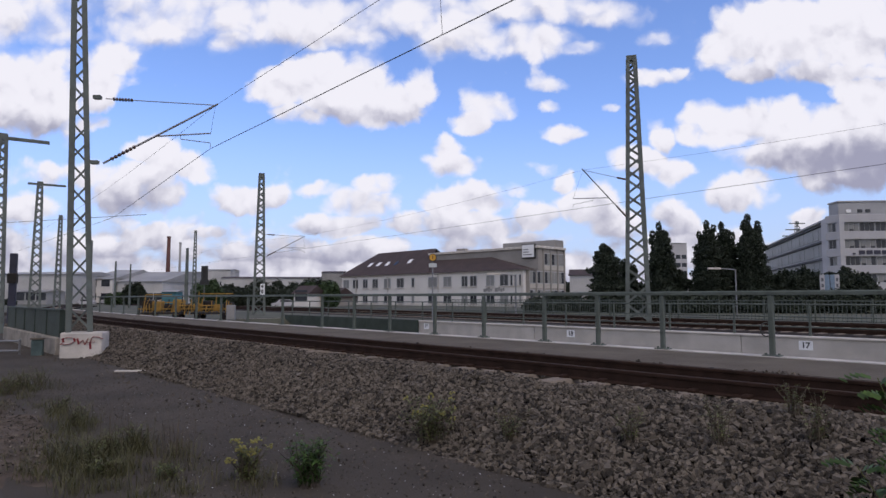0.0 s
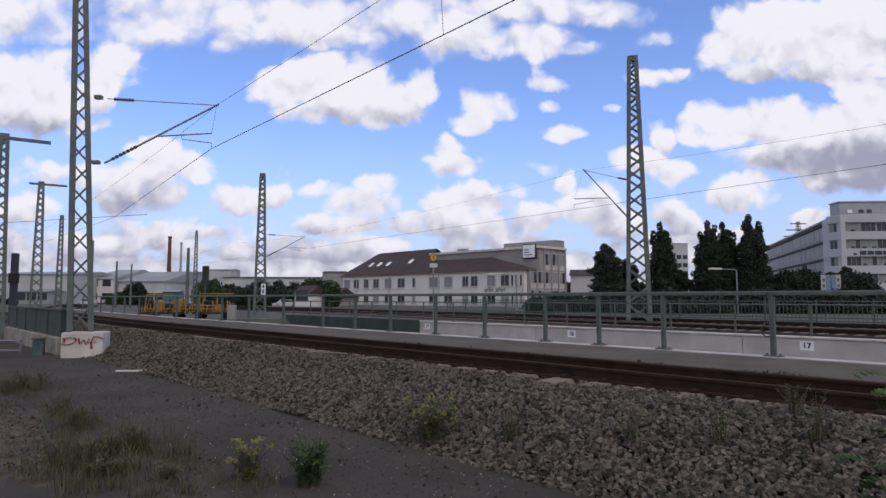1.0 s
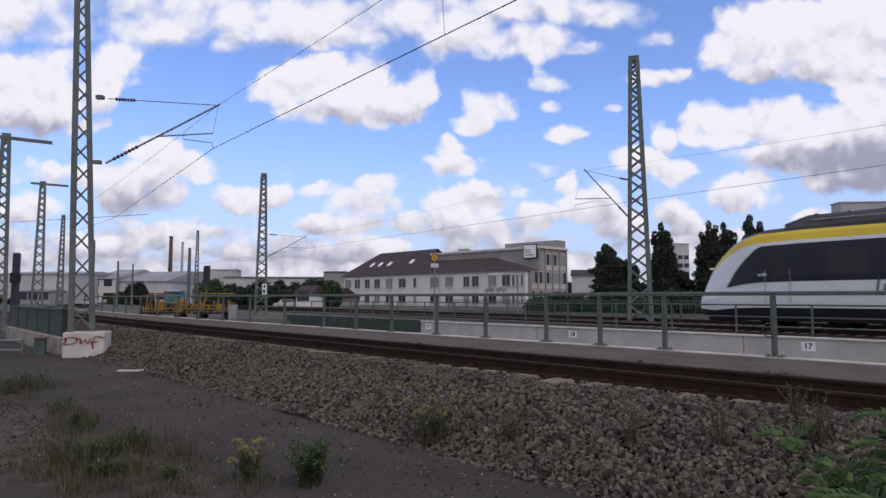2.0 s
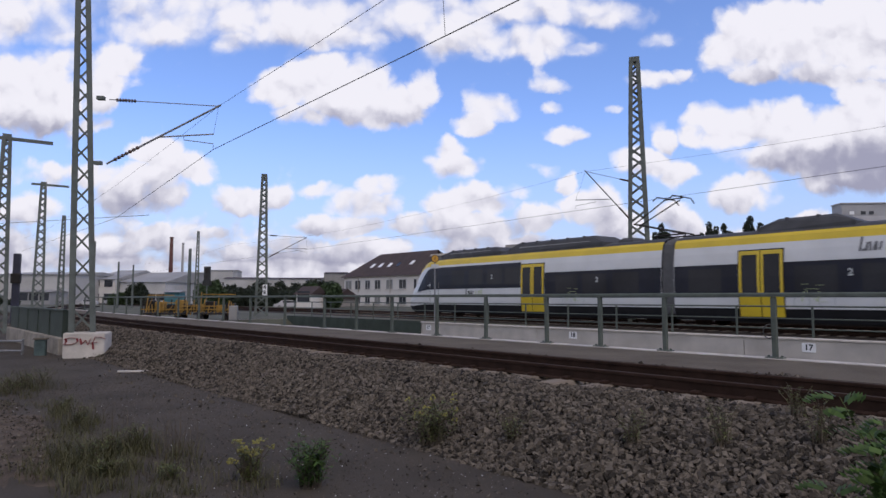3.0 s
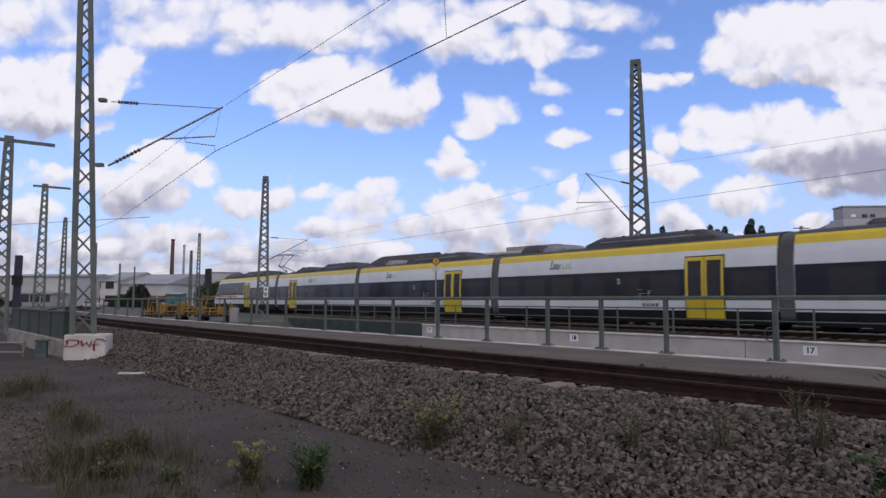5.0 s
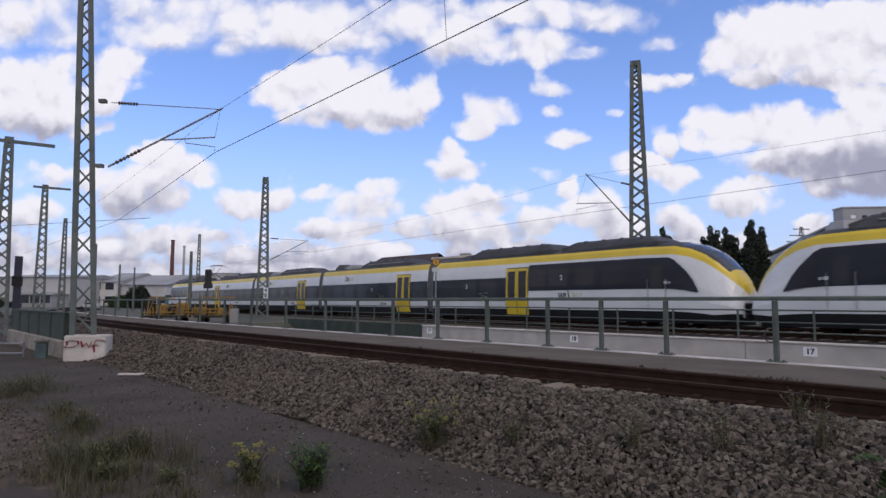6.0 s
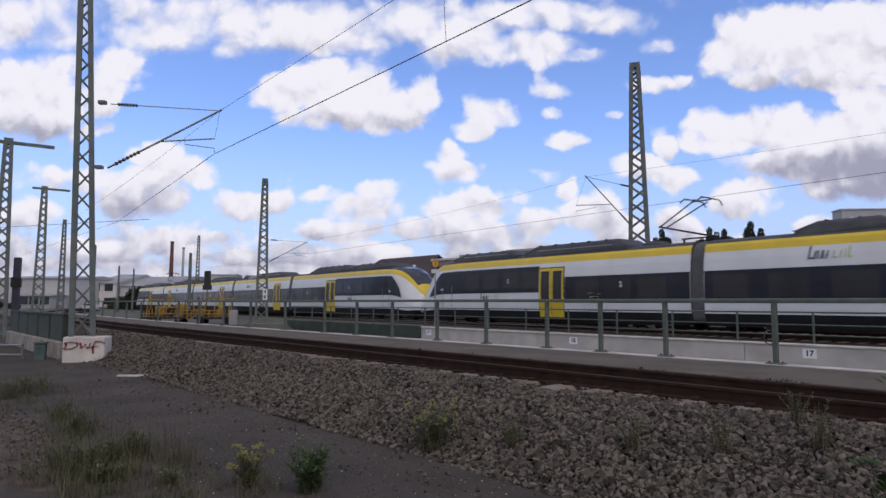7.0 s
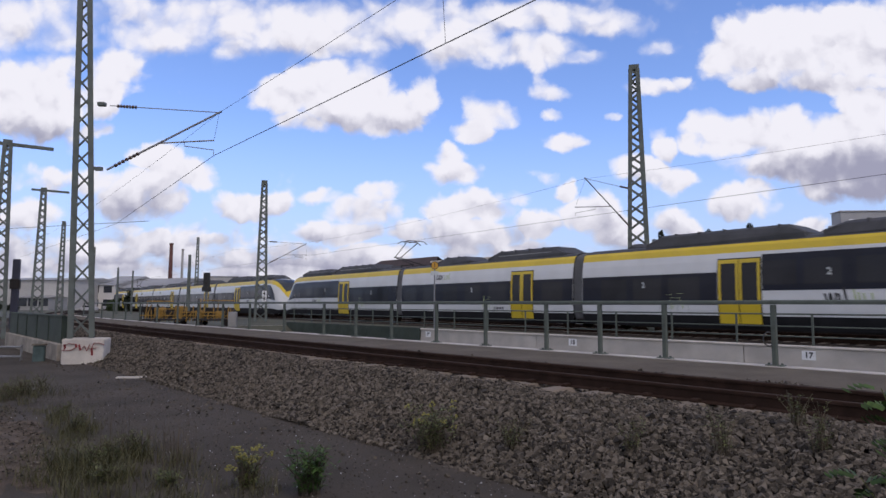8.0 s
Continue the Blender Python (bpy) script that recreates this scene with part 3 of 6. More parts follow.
def railing():
    t = thing("railing", Matrix.Identity(4), "green painted steel railing with square posts on the coping", "railing")
    ss = [-6.0, -4.0, -2.0, 0.1, 2.2, 4.43, 6.49, 8.0, 9.47, 11.45, 13.36, 15.43, 17.34, 19.32, 22.19, 25.2, 28.0, 31.0, 34.0, 37.5, 41.0, 44.5, 48.0, 52.0, 56.0, 60.0]
    post = Shape().bevelled(-0.043, 0.043, -0.043, 0.043, 0.0, 1.06, 0.012)
    pm = post.mesh("post", GREEN_STEEL)
    foot = Shape().bevelled(-0.15, 0.15, -0.09, 0.09, 0.0, 0.02, 0.008)
    for x in (-0.11, 0.11):
        foot.bevelled(x - 0.02, x + 0.02, -0.02, 0.02, 0.02, 0.05, 0.008)
    fm = foot.mesh("foot_plate", GREEN_STEEL)
    for s in ss:
        m = laid(s, edge_p(s), 0.645)
        p = part("post", pm, None, t, at=m)
        part("foot_plate", fm, None, p)
    for z, h, w in ((1.10, 0.075, 0.09),):
        r = Shape()
        swept(r, [along(s, edge_p(s), 0.645 + z - h / 2) for s in np.arange(-6, 60.1, 1.0)], [(-w / 2, 0), (w / 2, 0), (w / 2, h * 0.7), (w / 4, h), (-w / 4, h), (-w / 2, h * 0.7)], lambda k: 0)
        part("handrail", r, [GREEN_STEEL], t)
    q = along(4.50, edge_p(4.5) - 0.06, 0.645 + 0.46)
    ring = [q + Vector((0.10 * math.cos(a), 0, 0.12 * math.sin(a))) for a in np.linspace(0.6, 6.6, 15)]
    part("wire_loop", Shape().tube(ring, 0.012, 6), [WIRE], t, "loop of dark wire hanging on a post")


railing()


def retaining_wall():
    w = thing("retaining_wall", laid(0, WALL_P, 0), "pale grey concrete retaining wall along the main line", "wall", kind="structure")
    s = -25.0
    top = 0.53
    while s < VOID_END - 0.1:
        e = min(s + 8.42, VOID_END)
        seg = Shape().bevelled(s + 0.008, e - 0.008, -0.3, 0.0, -3.2, top - 0.05, 0.012)
        part("wall_panel", seg, [CONCRETE], w)
        s = e
    cop = Shape().bevelled(-25, VOID_END, -0.34, 0.05, top - 0.05, top, 0.015)
    part("coping", cop, [CONCRETE_PALE], w)
    end = Shape().box(VOID_END - 0.02, VOID_END + 0.3, -0.3, 8.8, -3.2, 0.34)
    part("end_wall", end, [CONCRETE], w)
    # dark green sheet cladding at the far end
    for i in range(6):
        a = 24.55 + i * 2.31
        pn = Shape().bevelled(a + 0.01, a + 2.30, 0.01, 0.07, -0.9, top + 0.03, 0.012)
        part("cladding_panel", pn, [DARK_GREEN], w, "dark green sheet cladding")
    for sx, txt in ((6.81, "17"), (15.26, "18"), (23.98, "19")):
        plate = Shape().bevelled(-0.19, 0.19, -0.135, 0.135, 0.0, 0.012, 0.004)
        ob = part("number_plate", plate, [WHITE_SIGN], w, "white plate with black number", at=Matrix.Translation((sx, 0.003, 0.26)) @ pose(0, 0, 0, -90, 0, 0) @ pose(0, 0, 0, 0, 0, 180))
        lettering("numeral", txt, 0.235, BLACK_INK, ob, Matrix.Translation((0, 0, 0.014)))


retaining_wall()


def low_fence():
    t = thing("tube_fence", laid(0, WALL_P + 0.17, 0.53), "grey-green tube fence on top of the retaining wall", "fence")
    pm = Shape().bevelled(-0.03, 0.03, -0.03, 0.03, 0, 0.93, 0.01).mesh("post", GREEN_STEEL)
    for i in range(24):
        part("post", pm, None, t, at=Matrix.Translation((-13.25 + 2.22 * i, 0, 0)))
    for z, r in ((0.93, 0.026), (0.56, 0.02), (0.26, 0.02)):
        part("rail_tube", Shape().tube([(-14, 0, z), (38.3, 0, z)], r, 8), [GREEN_STEEL], t, smooth=True)


low_fence()


def main_line(p, s0, s1, label):
    bed = Shape()
    m = laid(0, p, 0, 37)
    bed.add([(x, y, z) for x in (s0, s1) for y, z in ((-2.6, 0.2), (-1.7, 0.40), (1.7, 0.40), (2.6, 0.2))], [(0, 1, 5, 4), (1, 2, 6, 5), (2, 3, 7, 6), (0, 4, 7, 3), (0, 3, 2, 1), (4, 5, 6, 7)])
    ob = part("ballast_bed", bed, [GRAVEL_BED], at=m)
    tagged(ob, "grey ballast bed of the main line", "track bed", kind="structure")
    t = thing("railway_track", m, label, "track", kind="structure")
    for y in (-0.7535, 0.7535):
        r = Shape()
        swept(r, [Vector((x, y, 0.378)) for x in (s0, s1)], RAIL_PROFILE, lambda k: 1 if k == 7 else 0)
        part("rail", r, [RUST, RAILHEAD], t)
    sm = Shape().bevelled(-0.13, 0.13, -1.3, 1.3, 0.3, 0.42, 0.03).mesh("sleeper", SLEEPER)
    for i in range(90):
        part("sleeper", sm, None, t, at=Matrix.Translation((4 + 0.6 * i, 0, 0)))


main_line(25.4, -60, 400, "main line track with rusty rails and pale sleepers")
main_line(30.6, -60, 400, "second main line track behind the first")


def picket_fence():
    t = thing("picket_fence", laid(0, 33.6, 0.34, 37), "grey steel picket fence behind the main line", "fence")
    bars = Shape()
    for i in range(300):
        x = -16 + 0.2 * i
        bars.box(x - 0.012, x + 0.012, -0.012, 0.012, 0.15, 1.15)
    tagged(part("picket_infill", bars, [GREEN_STEEL], t), kind="stuff")
    for z in (0.18, 1.15):
        part("fence_rail", Shape().bevelled(-16, 44, -0.025, 0.025, z, z + 0.05, 0.008), [GREEN_STEEL], t)
    pm = Shape().bevelled(-0.035, 0.035, -0.035, 0.035, 0, 1.25, 0.01).mesh("post", GREEN_STEEL)
    for i in range(25):
        part("post", pm, None, t, at=Matrix.Translation((-16 + 2.5 * i, 0.04, 0)))


picket_fence()


# ======== masts and overhead line ========
def lattice_mast(m, height, w0, w1, bays, leg, label, group="overhead line masts", cap=True, thin=0.62):
    t = thing("lattice_mast", m, label, "mast", group)

    def corner(i, z):
        w = (w0 + (w1 - w0) * z / height) / 2
        return Vector((w * (1, 1, -1, -1)[i], w * (1, -1, -1, 1)[i], z))
    for i in range(4):
        a, b = corner(i, 0), corner(i, height)
        s = Shape()
        ix, iy = (-1, -1, 1, 1)[i], (-1, 1, 1, -1)[i]
        s.beam(a + Vector((ix * leg / 2, 0, 0)), b + Vector((ix * leg / 2, 0, 0)), leg, leg * 0.22)
        s.beam(a + Vector((0, iy * leg / 2, 0)), b + Vector((0, iy * leg / 2, 0)), leg * 0.22, leg)
        part("leg", s, [MAST_STEEL], t)
    for i in range(4):
        j = (i + 1) % 4
        s = Shape()
        zs, z = [0.0], 0.0
        ratio = (w1 / w0) ** (1 / bays)
        step = height * (1 - ratio) / (1 - ratio ** bays) if abs(ratio - 1) > 1e-6 else height / bays
        for k in range(bays):
            z += step * ratio ** k
            zs.append(z)
        for k in range(bays):
            a, b = (i, j) if (k + i) % 2 else (j, i)
            part("brace", Shape().beam(corner(a, zs[k]), corner(b, zs[k + 1]), leg * 0.15, leg * thin), [MAST_STEEL], t)
    if cap:
        part("cap", Shape().box(-w1 / 2, w1 / 2, -w1 / 2, w1 / 2, height - 0.05, height + 0.25), [MAST_STEEL], t)
    return t


def insulator(shape, a, b, r=0.05):
    a, b = Vector(a), Vector(b)
    n = 7
    shape.tube([a, b], r * 0.4, 8)
    for k in range(n):
        c, d = a.lerp(b, (k + 0.2) / n), a.lerp(b, (k + 0.8) / n)
        shape.tube([c, d], r, 10)


def cantilever(t, foot_hi, foot_lo, tip, steady, reg=None):
    """Tube bracket on a mast: top tie, strut, registration tube and steady arm."""
    hi, lo, tip = Vector(foot_hi), Vector(foot_lo), Vector(tip)
    a, b = hi.lerp(tip, 0.06), hi.lerp(tip, 0.24)
    c, d = lo.lerp(tip, 0.06), lo.lerp(tip, 0.28)
    for e, f in ((a, b), (c, d)):
        ins = Shape()
        insulator(ins, e, f)
        part("insulator", ins, [CERAMIC], t, smooth=True)
    part("tie_tube", Shape().tube([hi, tip], 0.014, 8), [GALV], t)
    part("strut_tube", Shape().tube([lo, tip + (tip - lo) * 0.02], 0.03, 8), [GALV], t)
    r0 = lo.lerp(tip, 0.45)
    r1 = Vector(steady)
    part("registration_tube", Shape().tube([r0, r1 + Vector((0, 0, 0.06))], 0.022, 8), [GALV], t)
    r2 = r0.lerp(r1, 0.45)
    part("steady_arm", Shape().tube([r2, r2 - Vector((0, 0, 0.10)), r1 - Vector((0, 0, 0.24)), r1 - Vector((0, 0, 0.38))], 0.013, 6), [GALV], t)
    part("drop_wire", Shape().tube([r1 + Vector((0, 0, 0.06)), tip], 0.005, 5), [WIRE], t)


def mast_block():
    b = thing("concrete_block", upright(-10.10, 18.02, 0, 14), "pale concrete mast foundation with red graffiti", "foundation")
    part("block", Shape().bevelled(-0.54, 0.52, -0.38, 0.38, -0.05, 0.70, 0.03), [CONCRETE_PALE], b)
    g = Shape()
    y = -0.388
    for stroke in ([(-0.46, 0.53), (-0.44, 0.42), (-0.52, 0.36), (-0.30, 0.36), (-0.16, 0.44), (-0.18, 0.53), (-0.34, 0.55), (-0.50, 0.50)],
                   [(-0.10, 0.52), (-0.06, 0.36), (0.04, 0.48), (0.10, 0.34), (0.17, 0.52)],
                   [(0.24, 0.22), (0.22, 0.40), (0.28, 0.56), (0.40, 0.56), (0.54, 0.50)], [(0.14, 0.40), (0.34, 0.42)]):
        for a, c in zip(stroke, stroke[1:]):
            g.beam((a[0], y, a[1] + 0.02), (c[0], y, c[1] + 0.02), 0.052, 0.012)
    part("graffiti", g, [RED_SPRAY], b, "red sprayed strokes")


mast_block()
left_mast = lattice_mast(pose(-10.30, 18.05, 0.70, 0, -2.2, 28), 13.0, 0.64, 0.27, 25, 0.125, "tall weathered green lattice mast on a concrete block", cap=True, thin=0.42)


def left_bracket():
    t = thing("cantilever", Matrix.Identity(4), "tubular bracket with brown insulators on the near lattice mast", "bracket", "overhead brackets")
    cantilever(t, along(19.9, 4.75, 7.42), along(19.9, 4.75, 5.52), along(18.7, 7.50, 7.52), along(18.9, 7.45, 6.62))
    for z in (5.52, 7.42):
        q = along(19.9, 4.56, z)
        part("mounting_plate", Shape().box(q.x - 0.13, q.x + 0.07, q.y - 0.07, q.y + 0.07, z - 0.05, z + 0.05), [MAST_STEEL], t)


left_bracket()

right_mast = lattice_mast(pose(10.72, 34.9, 0.34, 0, -0.2, -16), 14.7, 1.34, 0.56, 21, 0.20, "tall green lattice mast behind the main line")


def right_bracket():
    t = thing("cantilever", Matrix.Identity(4), "tubular bracket holding the main line's wires", "bracket", "overhead brackets")
    s = -10.72 * math.sin(radians(37)) + 34.9 * math.cos(radians(37))
    cantilever(t, along(s, 28.9, 8.15, 37), along(s, 28.9, 5.98, 37), along(s, 25.2, 8.25, 37), along(s, 24.4, 6.62, 37))


right_bracket()
mid_mast = lattice_mast(pose(-14.5, 50.0, 0.34, 0, 0, 16), 11.0, 1.0, 0.46, 19, 0.17, "green lattice mast between the tracks")


def mid_bracket():
    t = thing("cantilever", Matrix.Identity(4), "tubular bracket on the mast between the tracks", "bracket", "overhead brackets")
    s = 14.5 * math.sin(radians(37)) + 50.0 * math.cos(radians(37))
    cantilever(t, along(s, 18.9, 6.72, 37), along(s, 18.9, 4.9, 37), along(s, 22.2, 6.72, 37), along(s, 22.3, 5.75, 37))
    plate = thing("mast_sign", Matrix.Identity(4), "white plate with two black numerals on the mast", "sign")
    q = Vector((-14.12, 49.56, 2.35))
    part("plate", Shape().bevelled(-0.2, 0.2, -0.012, 0.0, -0.42, 0.42, 0.01), [WHITE_SIGN], plate, at=pose(q.x, q.y, q.z, 0, 0, -15))
    for dz, txt in ((0.2, "4"), (-0.2, "8")):
        lettering("numeral", txt, 0.42, BLACK_INK, plate, pose(q.x - 0.005, q.y - 0.02, q.z + dz, 90, 0, -15))


mid_bracket()


def crossarm_mast(x, y, height, w0, label, arm=(-0.4, 2.0)):
    t = lattice_mast(pose(x, y, 0.0, 0, 0, 33), height, w0 * 1.1, w0 * 0.5, 17, w0 * 0.19, label)
    part("crossarm", Shape().bevelled(arm[0], arm[1], -0.06, 0.06, height - 0.02, height + 0.14, 0.02), [MAST_STEEL], t)
    return t


crossarm_mast(-21.2, 30.0, 9.3, 0.74, "lattice mast with a crossarm beside the bridge", (-1.9, 1.9))
crossarm_mast(-30.9, 48.0, 10.3, 0.80, "lattice mast with a crossarm further down the line", (-0.8, 1.7))


def slim_mast(x, y, height, w0, label, tube=False):
    if not tube:
        return lattice_mast(pose(x, y, 0.2, 0, 0, 26), height, w0, w0 * 0.5, 18, w0 * 0.2, label)
    t = thing("mast", pose(x, y, 0.2), label, "mast", "overhead line masts")
    part("pole", Shape().tube([(0, 0, 0), (0, 0, height)], w0 / 2, 10, r1=w0 / 3), [MAST_STEEL], t)
    return t


slim_mast(-36.5, 60.0, 9.1, 0.62, "slim lattice mast further down the line")
slim_mast(-33.4, 85.0, 10.3, 0.62, "slim lattice mast beside the yellow machine's track")
slim_mast(-24.3, 60.0, 6.2, 0.40, "short steel mast near the signal", True)
slim_mast(-44.0, 85.0, 6.4, 0.34, "slim distant steel pole mast", True)
slim_mast(-42.0, 85.0, 6.0, 0.30, "slim distant steel pole mast", True)
slim_mast(-31.5, 56.5, 6.6, 0.34, "slim distant steel pole mast", True)


def sagging(a, b, sag, n=14):
    a, b = Vector(a), Vector(b)
    return [a.lerp(b, i / n) - Vector((0, 0, 4 * sag * (i / n) * (1 - i / n))) for i in range(n + 1)]


def wires():
    def line(name, pts, r, label):
        tagged(part(name, Shape().tube(pts, r, 5), [WIRE]), label, "wire", "overhead wires")
    c = [along(-45, 5.0, 6.2), along(6.2, 7.06, 6.2), along(18.9, 7.45, 6.2), along(38.8, 9.9, 6.2), along(72.8, 10.3, 6.2)]
    line("contact_wire", c, 0.010, "thin dark contact wire over the side track")
    line("messenger_wire", [along(-45, 4.5, 7.5), *sagging(along(-10, 6.1, 7.45), along(18.7, 7.5, 7.52), 0.05)], 0.006, "thin dark messenger wire over the side track")
    line("messenger_wire", sagging(along(18.7, 7.5, 7.52), along(72, 10.3, 7.4), 0.6), 0.005, "thin dark messenger wire running on down the line")
    d = Shape()
    for s in (7.9,):
        d.tube([along(s, 7.1, 6.2), along(s, 7.0, 7.46)], 0.005, 5)
    tagged(part("dropper_wire", d, [WIRE]), "thin dropper between messenger and contact wire", "wire", "overhead wires")
    line("contact_wire", [along(-50, 25.2, 6.28, 37), along(220, 25.2, 6.28, 37)], 0.009, "thin contact wire over the main line")
    for a, b in ((-30, 21.5), (21.5, 76), (76, 130)):
        line("messenger_wire", sagging(along(a, 25.2, 8.25, 37), along(b, 25.2, 8.25, 37), 0.75), 0.005, "sagging messenger wire over the main line")
    line("span_wire", [(-26, 36, 5.9), (-13, 27.5, 5.3)], 0.012, "thin span wire between masts")


wires()


# ======== trains ========
CAR_PROFILE = [(0.0, 3.86), (0.55, 3.83), (0.95, 3.74), (1.16, 3.62), (1.27, 3.50), (1.345, 3.25), (1.40, 2.95), (1.435, 2.60),
               (1.46, 2.0), (1.463, 1.4), (1.452, 1.0), (1.43, 0.78), (1.40, 0.60), (1.33, 0.28)]


def side_at(z):
    """Half-width of the body shell at a height over the rails."""
    ys = [y for y, _ in CAR_PROFILE[::-1]]
    zs = [q for _, q in CAR_PROFILE[::-1]]
    return float(np.interp(z, zs, ys))


NOSE = [(0.0, 1.62, 0.56), (0.10, 1.92, 0.70), (0.30, 2.20, 0.82), (0.62, 2.60, 0.90), (1.00, 3.00, 0.945), (1.45, 3.36, 0.97), (2.0, 3.64, 0.985), (2.7, 3.81, 1.0), (4.3, 3.86, 1.0)]


def nose_at(x):
    """Top height and width factor x metres behind the tip."""
    xs = [n[0] for n in NOSE]
    return float(np.interp(x, xs, [n[1] for n in NOSE])), float(np.interp(x, xs, [n[2] for n in NOSE]))


def shell_point(x, y, z, cab):
    """Bend a point of the plain tube into the nose (x: metres behind the tip)."""
    if not cab or x >= 4.3:
        return y, z
    top, wide = nose_at(max(0.0, x))
    low = 0.28 + 0.25 * max(0.0, 1 - x / 0.9)
    # the roof dips down into the windscreen; everything above the waist is pressed down with it
    zz = low + (z - 0.28) * (top - low) / (3.86 - 0.28)
    k = wide - 0.42 * max(0.0, 1 - x / 2.5) * max(0.0, min(1.0, (z - 1.7) / 1.7))
    return y * k, zz


def car_shell(length, cab):
    """Half-open tube: white sides, yellow cantrail, grey roof, dark skirt; glass and yellow on a cab."""
    st = ([n[0] for n in NOSE] + [0.08, 0.26, 0.55, 0.9, 1.32, 1.8, 2.35, 2.5, 3.4]) if cab else [0.0]
    st = sorted(st) + list(np.linspace(5.5 if cab else 2.0, length, 8))
    ring = [(y, z) for y, z in CAR_PROFILE] + [(-y, z) for y, z in CAR_PROFILE[1:]][::-1]
    n = len(ring)
    s = Shape()
    for x in st:
        for y, z in ring:
            yy, zz = shell_point(x, y, z, cab)
            s.v.append((-x, yy, zz))
    half = len(CAR_PROFILE)
    for i in range(len(st) - 1):
        xm = (st[i] + st[i + 1]) / 2
        for k in range(n):
            j = (k + 1) % n
            seg = k if k < half - 1 else (n - 1 - k if k >= half else 99)
            if seg == 99:
                mat = 3
            elif seg <= 2 and cab and xm < 2.6:
                mat = 5 if xm > 0.45 else 1
            elif seg <= 2:
                mat = 2
            elif seg in (3, 4):
                mat = 1
            elif seg >= 11:
                mat = 3
            else:
                mat = 0
            s.f.append((i * n + k, i * n + j, (i + 1) * n + j, (i + 1) * n + k))
            s.m.append(mat)
    s.f += [tuple(range(n - 1, -1, -1)), tuple((len(st) - 1) * n + k for k in range(n))]
    s.m += [0 if cab else 3, 3]
    return s


def skin(x0, x1, z0, z1, side, off, cab=False, thick=0.0, nx=1, top_of=None, mat=0):
    """A patch that follows the shell's side, raised by off."""
    s = Shape()
    zs = sorted({z0, z1, *[z for _, z in CAR_PROFILE if z0 < z < z1]})
    xs = list(np.linspace(x0, x1, nx + 1))
    for x in xs:
        for z in zs:
            zc = min(z, top_of(x)) if top_of else z
            y, zz = shell_point(x, side_at(zc), zc, cab)
            s.v.append((-x, side * (y + off + (0.035 * max(0.0, min(1.0, (3.6 - x) / 1.8)) if cab else 0.0)), zz))
    n = len(zs)
    for i in range(len(xs) - 1):
        for k in range(n - 1):
            f = (i * n + k, i * n + k + 1, (i + 1) * n + k + 1, (i + 1) * n + k)
            s.f.append(f if side > 0 else f[::-1])
            s.m.append(mat)
    return s


def slab(xs, zs, keep, side, off, thick):
    """A closed plate on the shell's side, raised by off; cells that keep() refuses are holes."""
    s = Shape()
    nx, nz = len(xs), len(zs)
    for o in (off, off - thick):
        s.v += [(-x, side * (side_at(z) + o), z) for x in xs for z in zs]
    q = nx * nz

    def put(f):
        s.f.append(f if side > 0 else f[::-1])
        s.m.append(0)

    def solid(i, k):
        return 0 <= i < nx - 1 and 0 <= k < nz - 1 and keep(i, k)
    for i in range(nx - 1):
        for k in range(nz - 1):
            if not keep(i, k):
                continue
            a, b, c, d = i * nz + k, i * nz + k + 1, (i + 1) * nz + k + 1, (i + 1) * nz + k
            put((a, b, c, d))
            put((d + q, c + q, b + q, a + q))
            for (e, f), (ni, nk) in (((a, b), (i - 1, k)), ((b, c), (i, k + 1)), ((c, d), (i + 1, k)), ((d, a), (i, k - 1))):
                if not solid(ni, nk):
                    put((e, e + q, f + q, f))
    return s


def add_door(body, x0, x1, side):
    z0, z1 = 0.47, 2.98
    mid = (x0 + x1) / 2
    for a, b in ((x0, mid - 0.022), (mid + 0.022, x1)):
        d = part("door", slab([a, a + 0.095, b - 0.095, b], [z0, 1.22, 2.0, 2.6, z1 - 0.15, z1], lambda i, k: i != 1 or k in (0, 4), side, 0.045, 0.07), [TRAIN_YELLOW], body, "yellow sliding door leaf")
        part("door_window", skin(a + 0.095, b - 0.095, 1.22, z1 - 0.15, side, 0.018), [TRAIN_GLASS], d)
    part("door_seal", skin(x0 - 0.05, x1 + 0.05, z0, z1 + 0.05, side, 0.010), [TRAIN_SKIRT], body, "black rubber door seal")
    part("door_step", Shape().bevelled(-x1, -x0, side * 1.42 - 0.05, side * 1.42 + 0.05, 0.40, 0.46, 0.01), [TRAIN_SKIRT], body)


def bars(name, body, x0, z, side, mat, widths, h, off=0.012, label=""):
    s = Shape()
    x = x0
    for w, dz, hh in widths:
        y = side * (side_at(z) + off)
        s.box(-x - w, -x, min(y, y - side * 0.008), max(y, y - side * 0.008), z + dz, z + dz + hh * h)
        x += w + 0.05
    part(name, s, [mat], body, label)


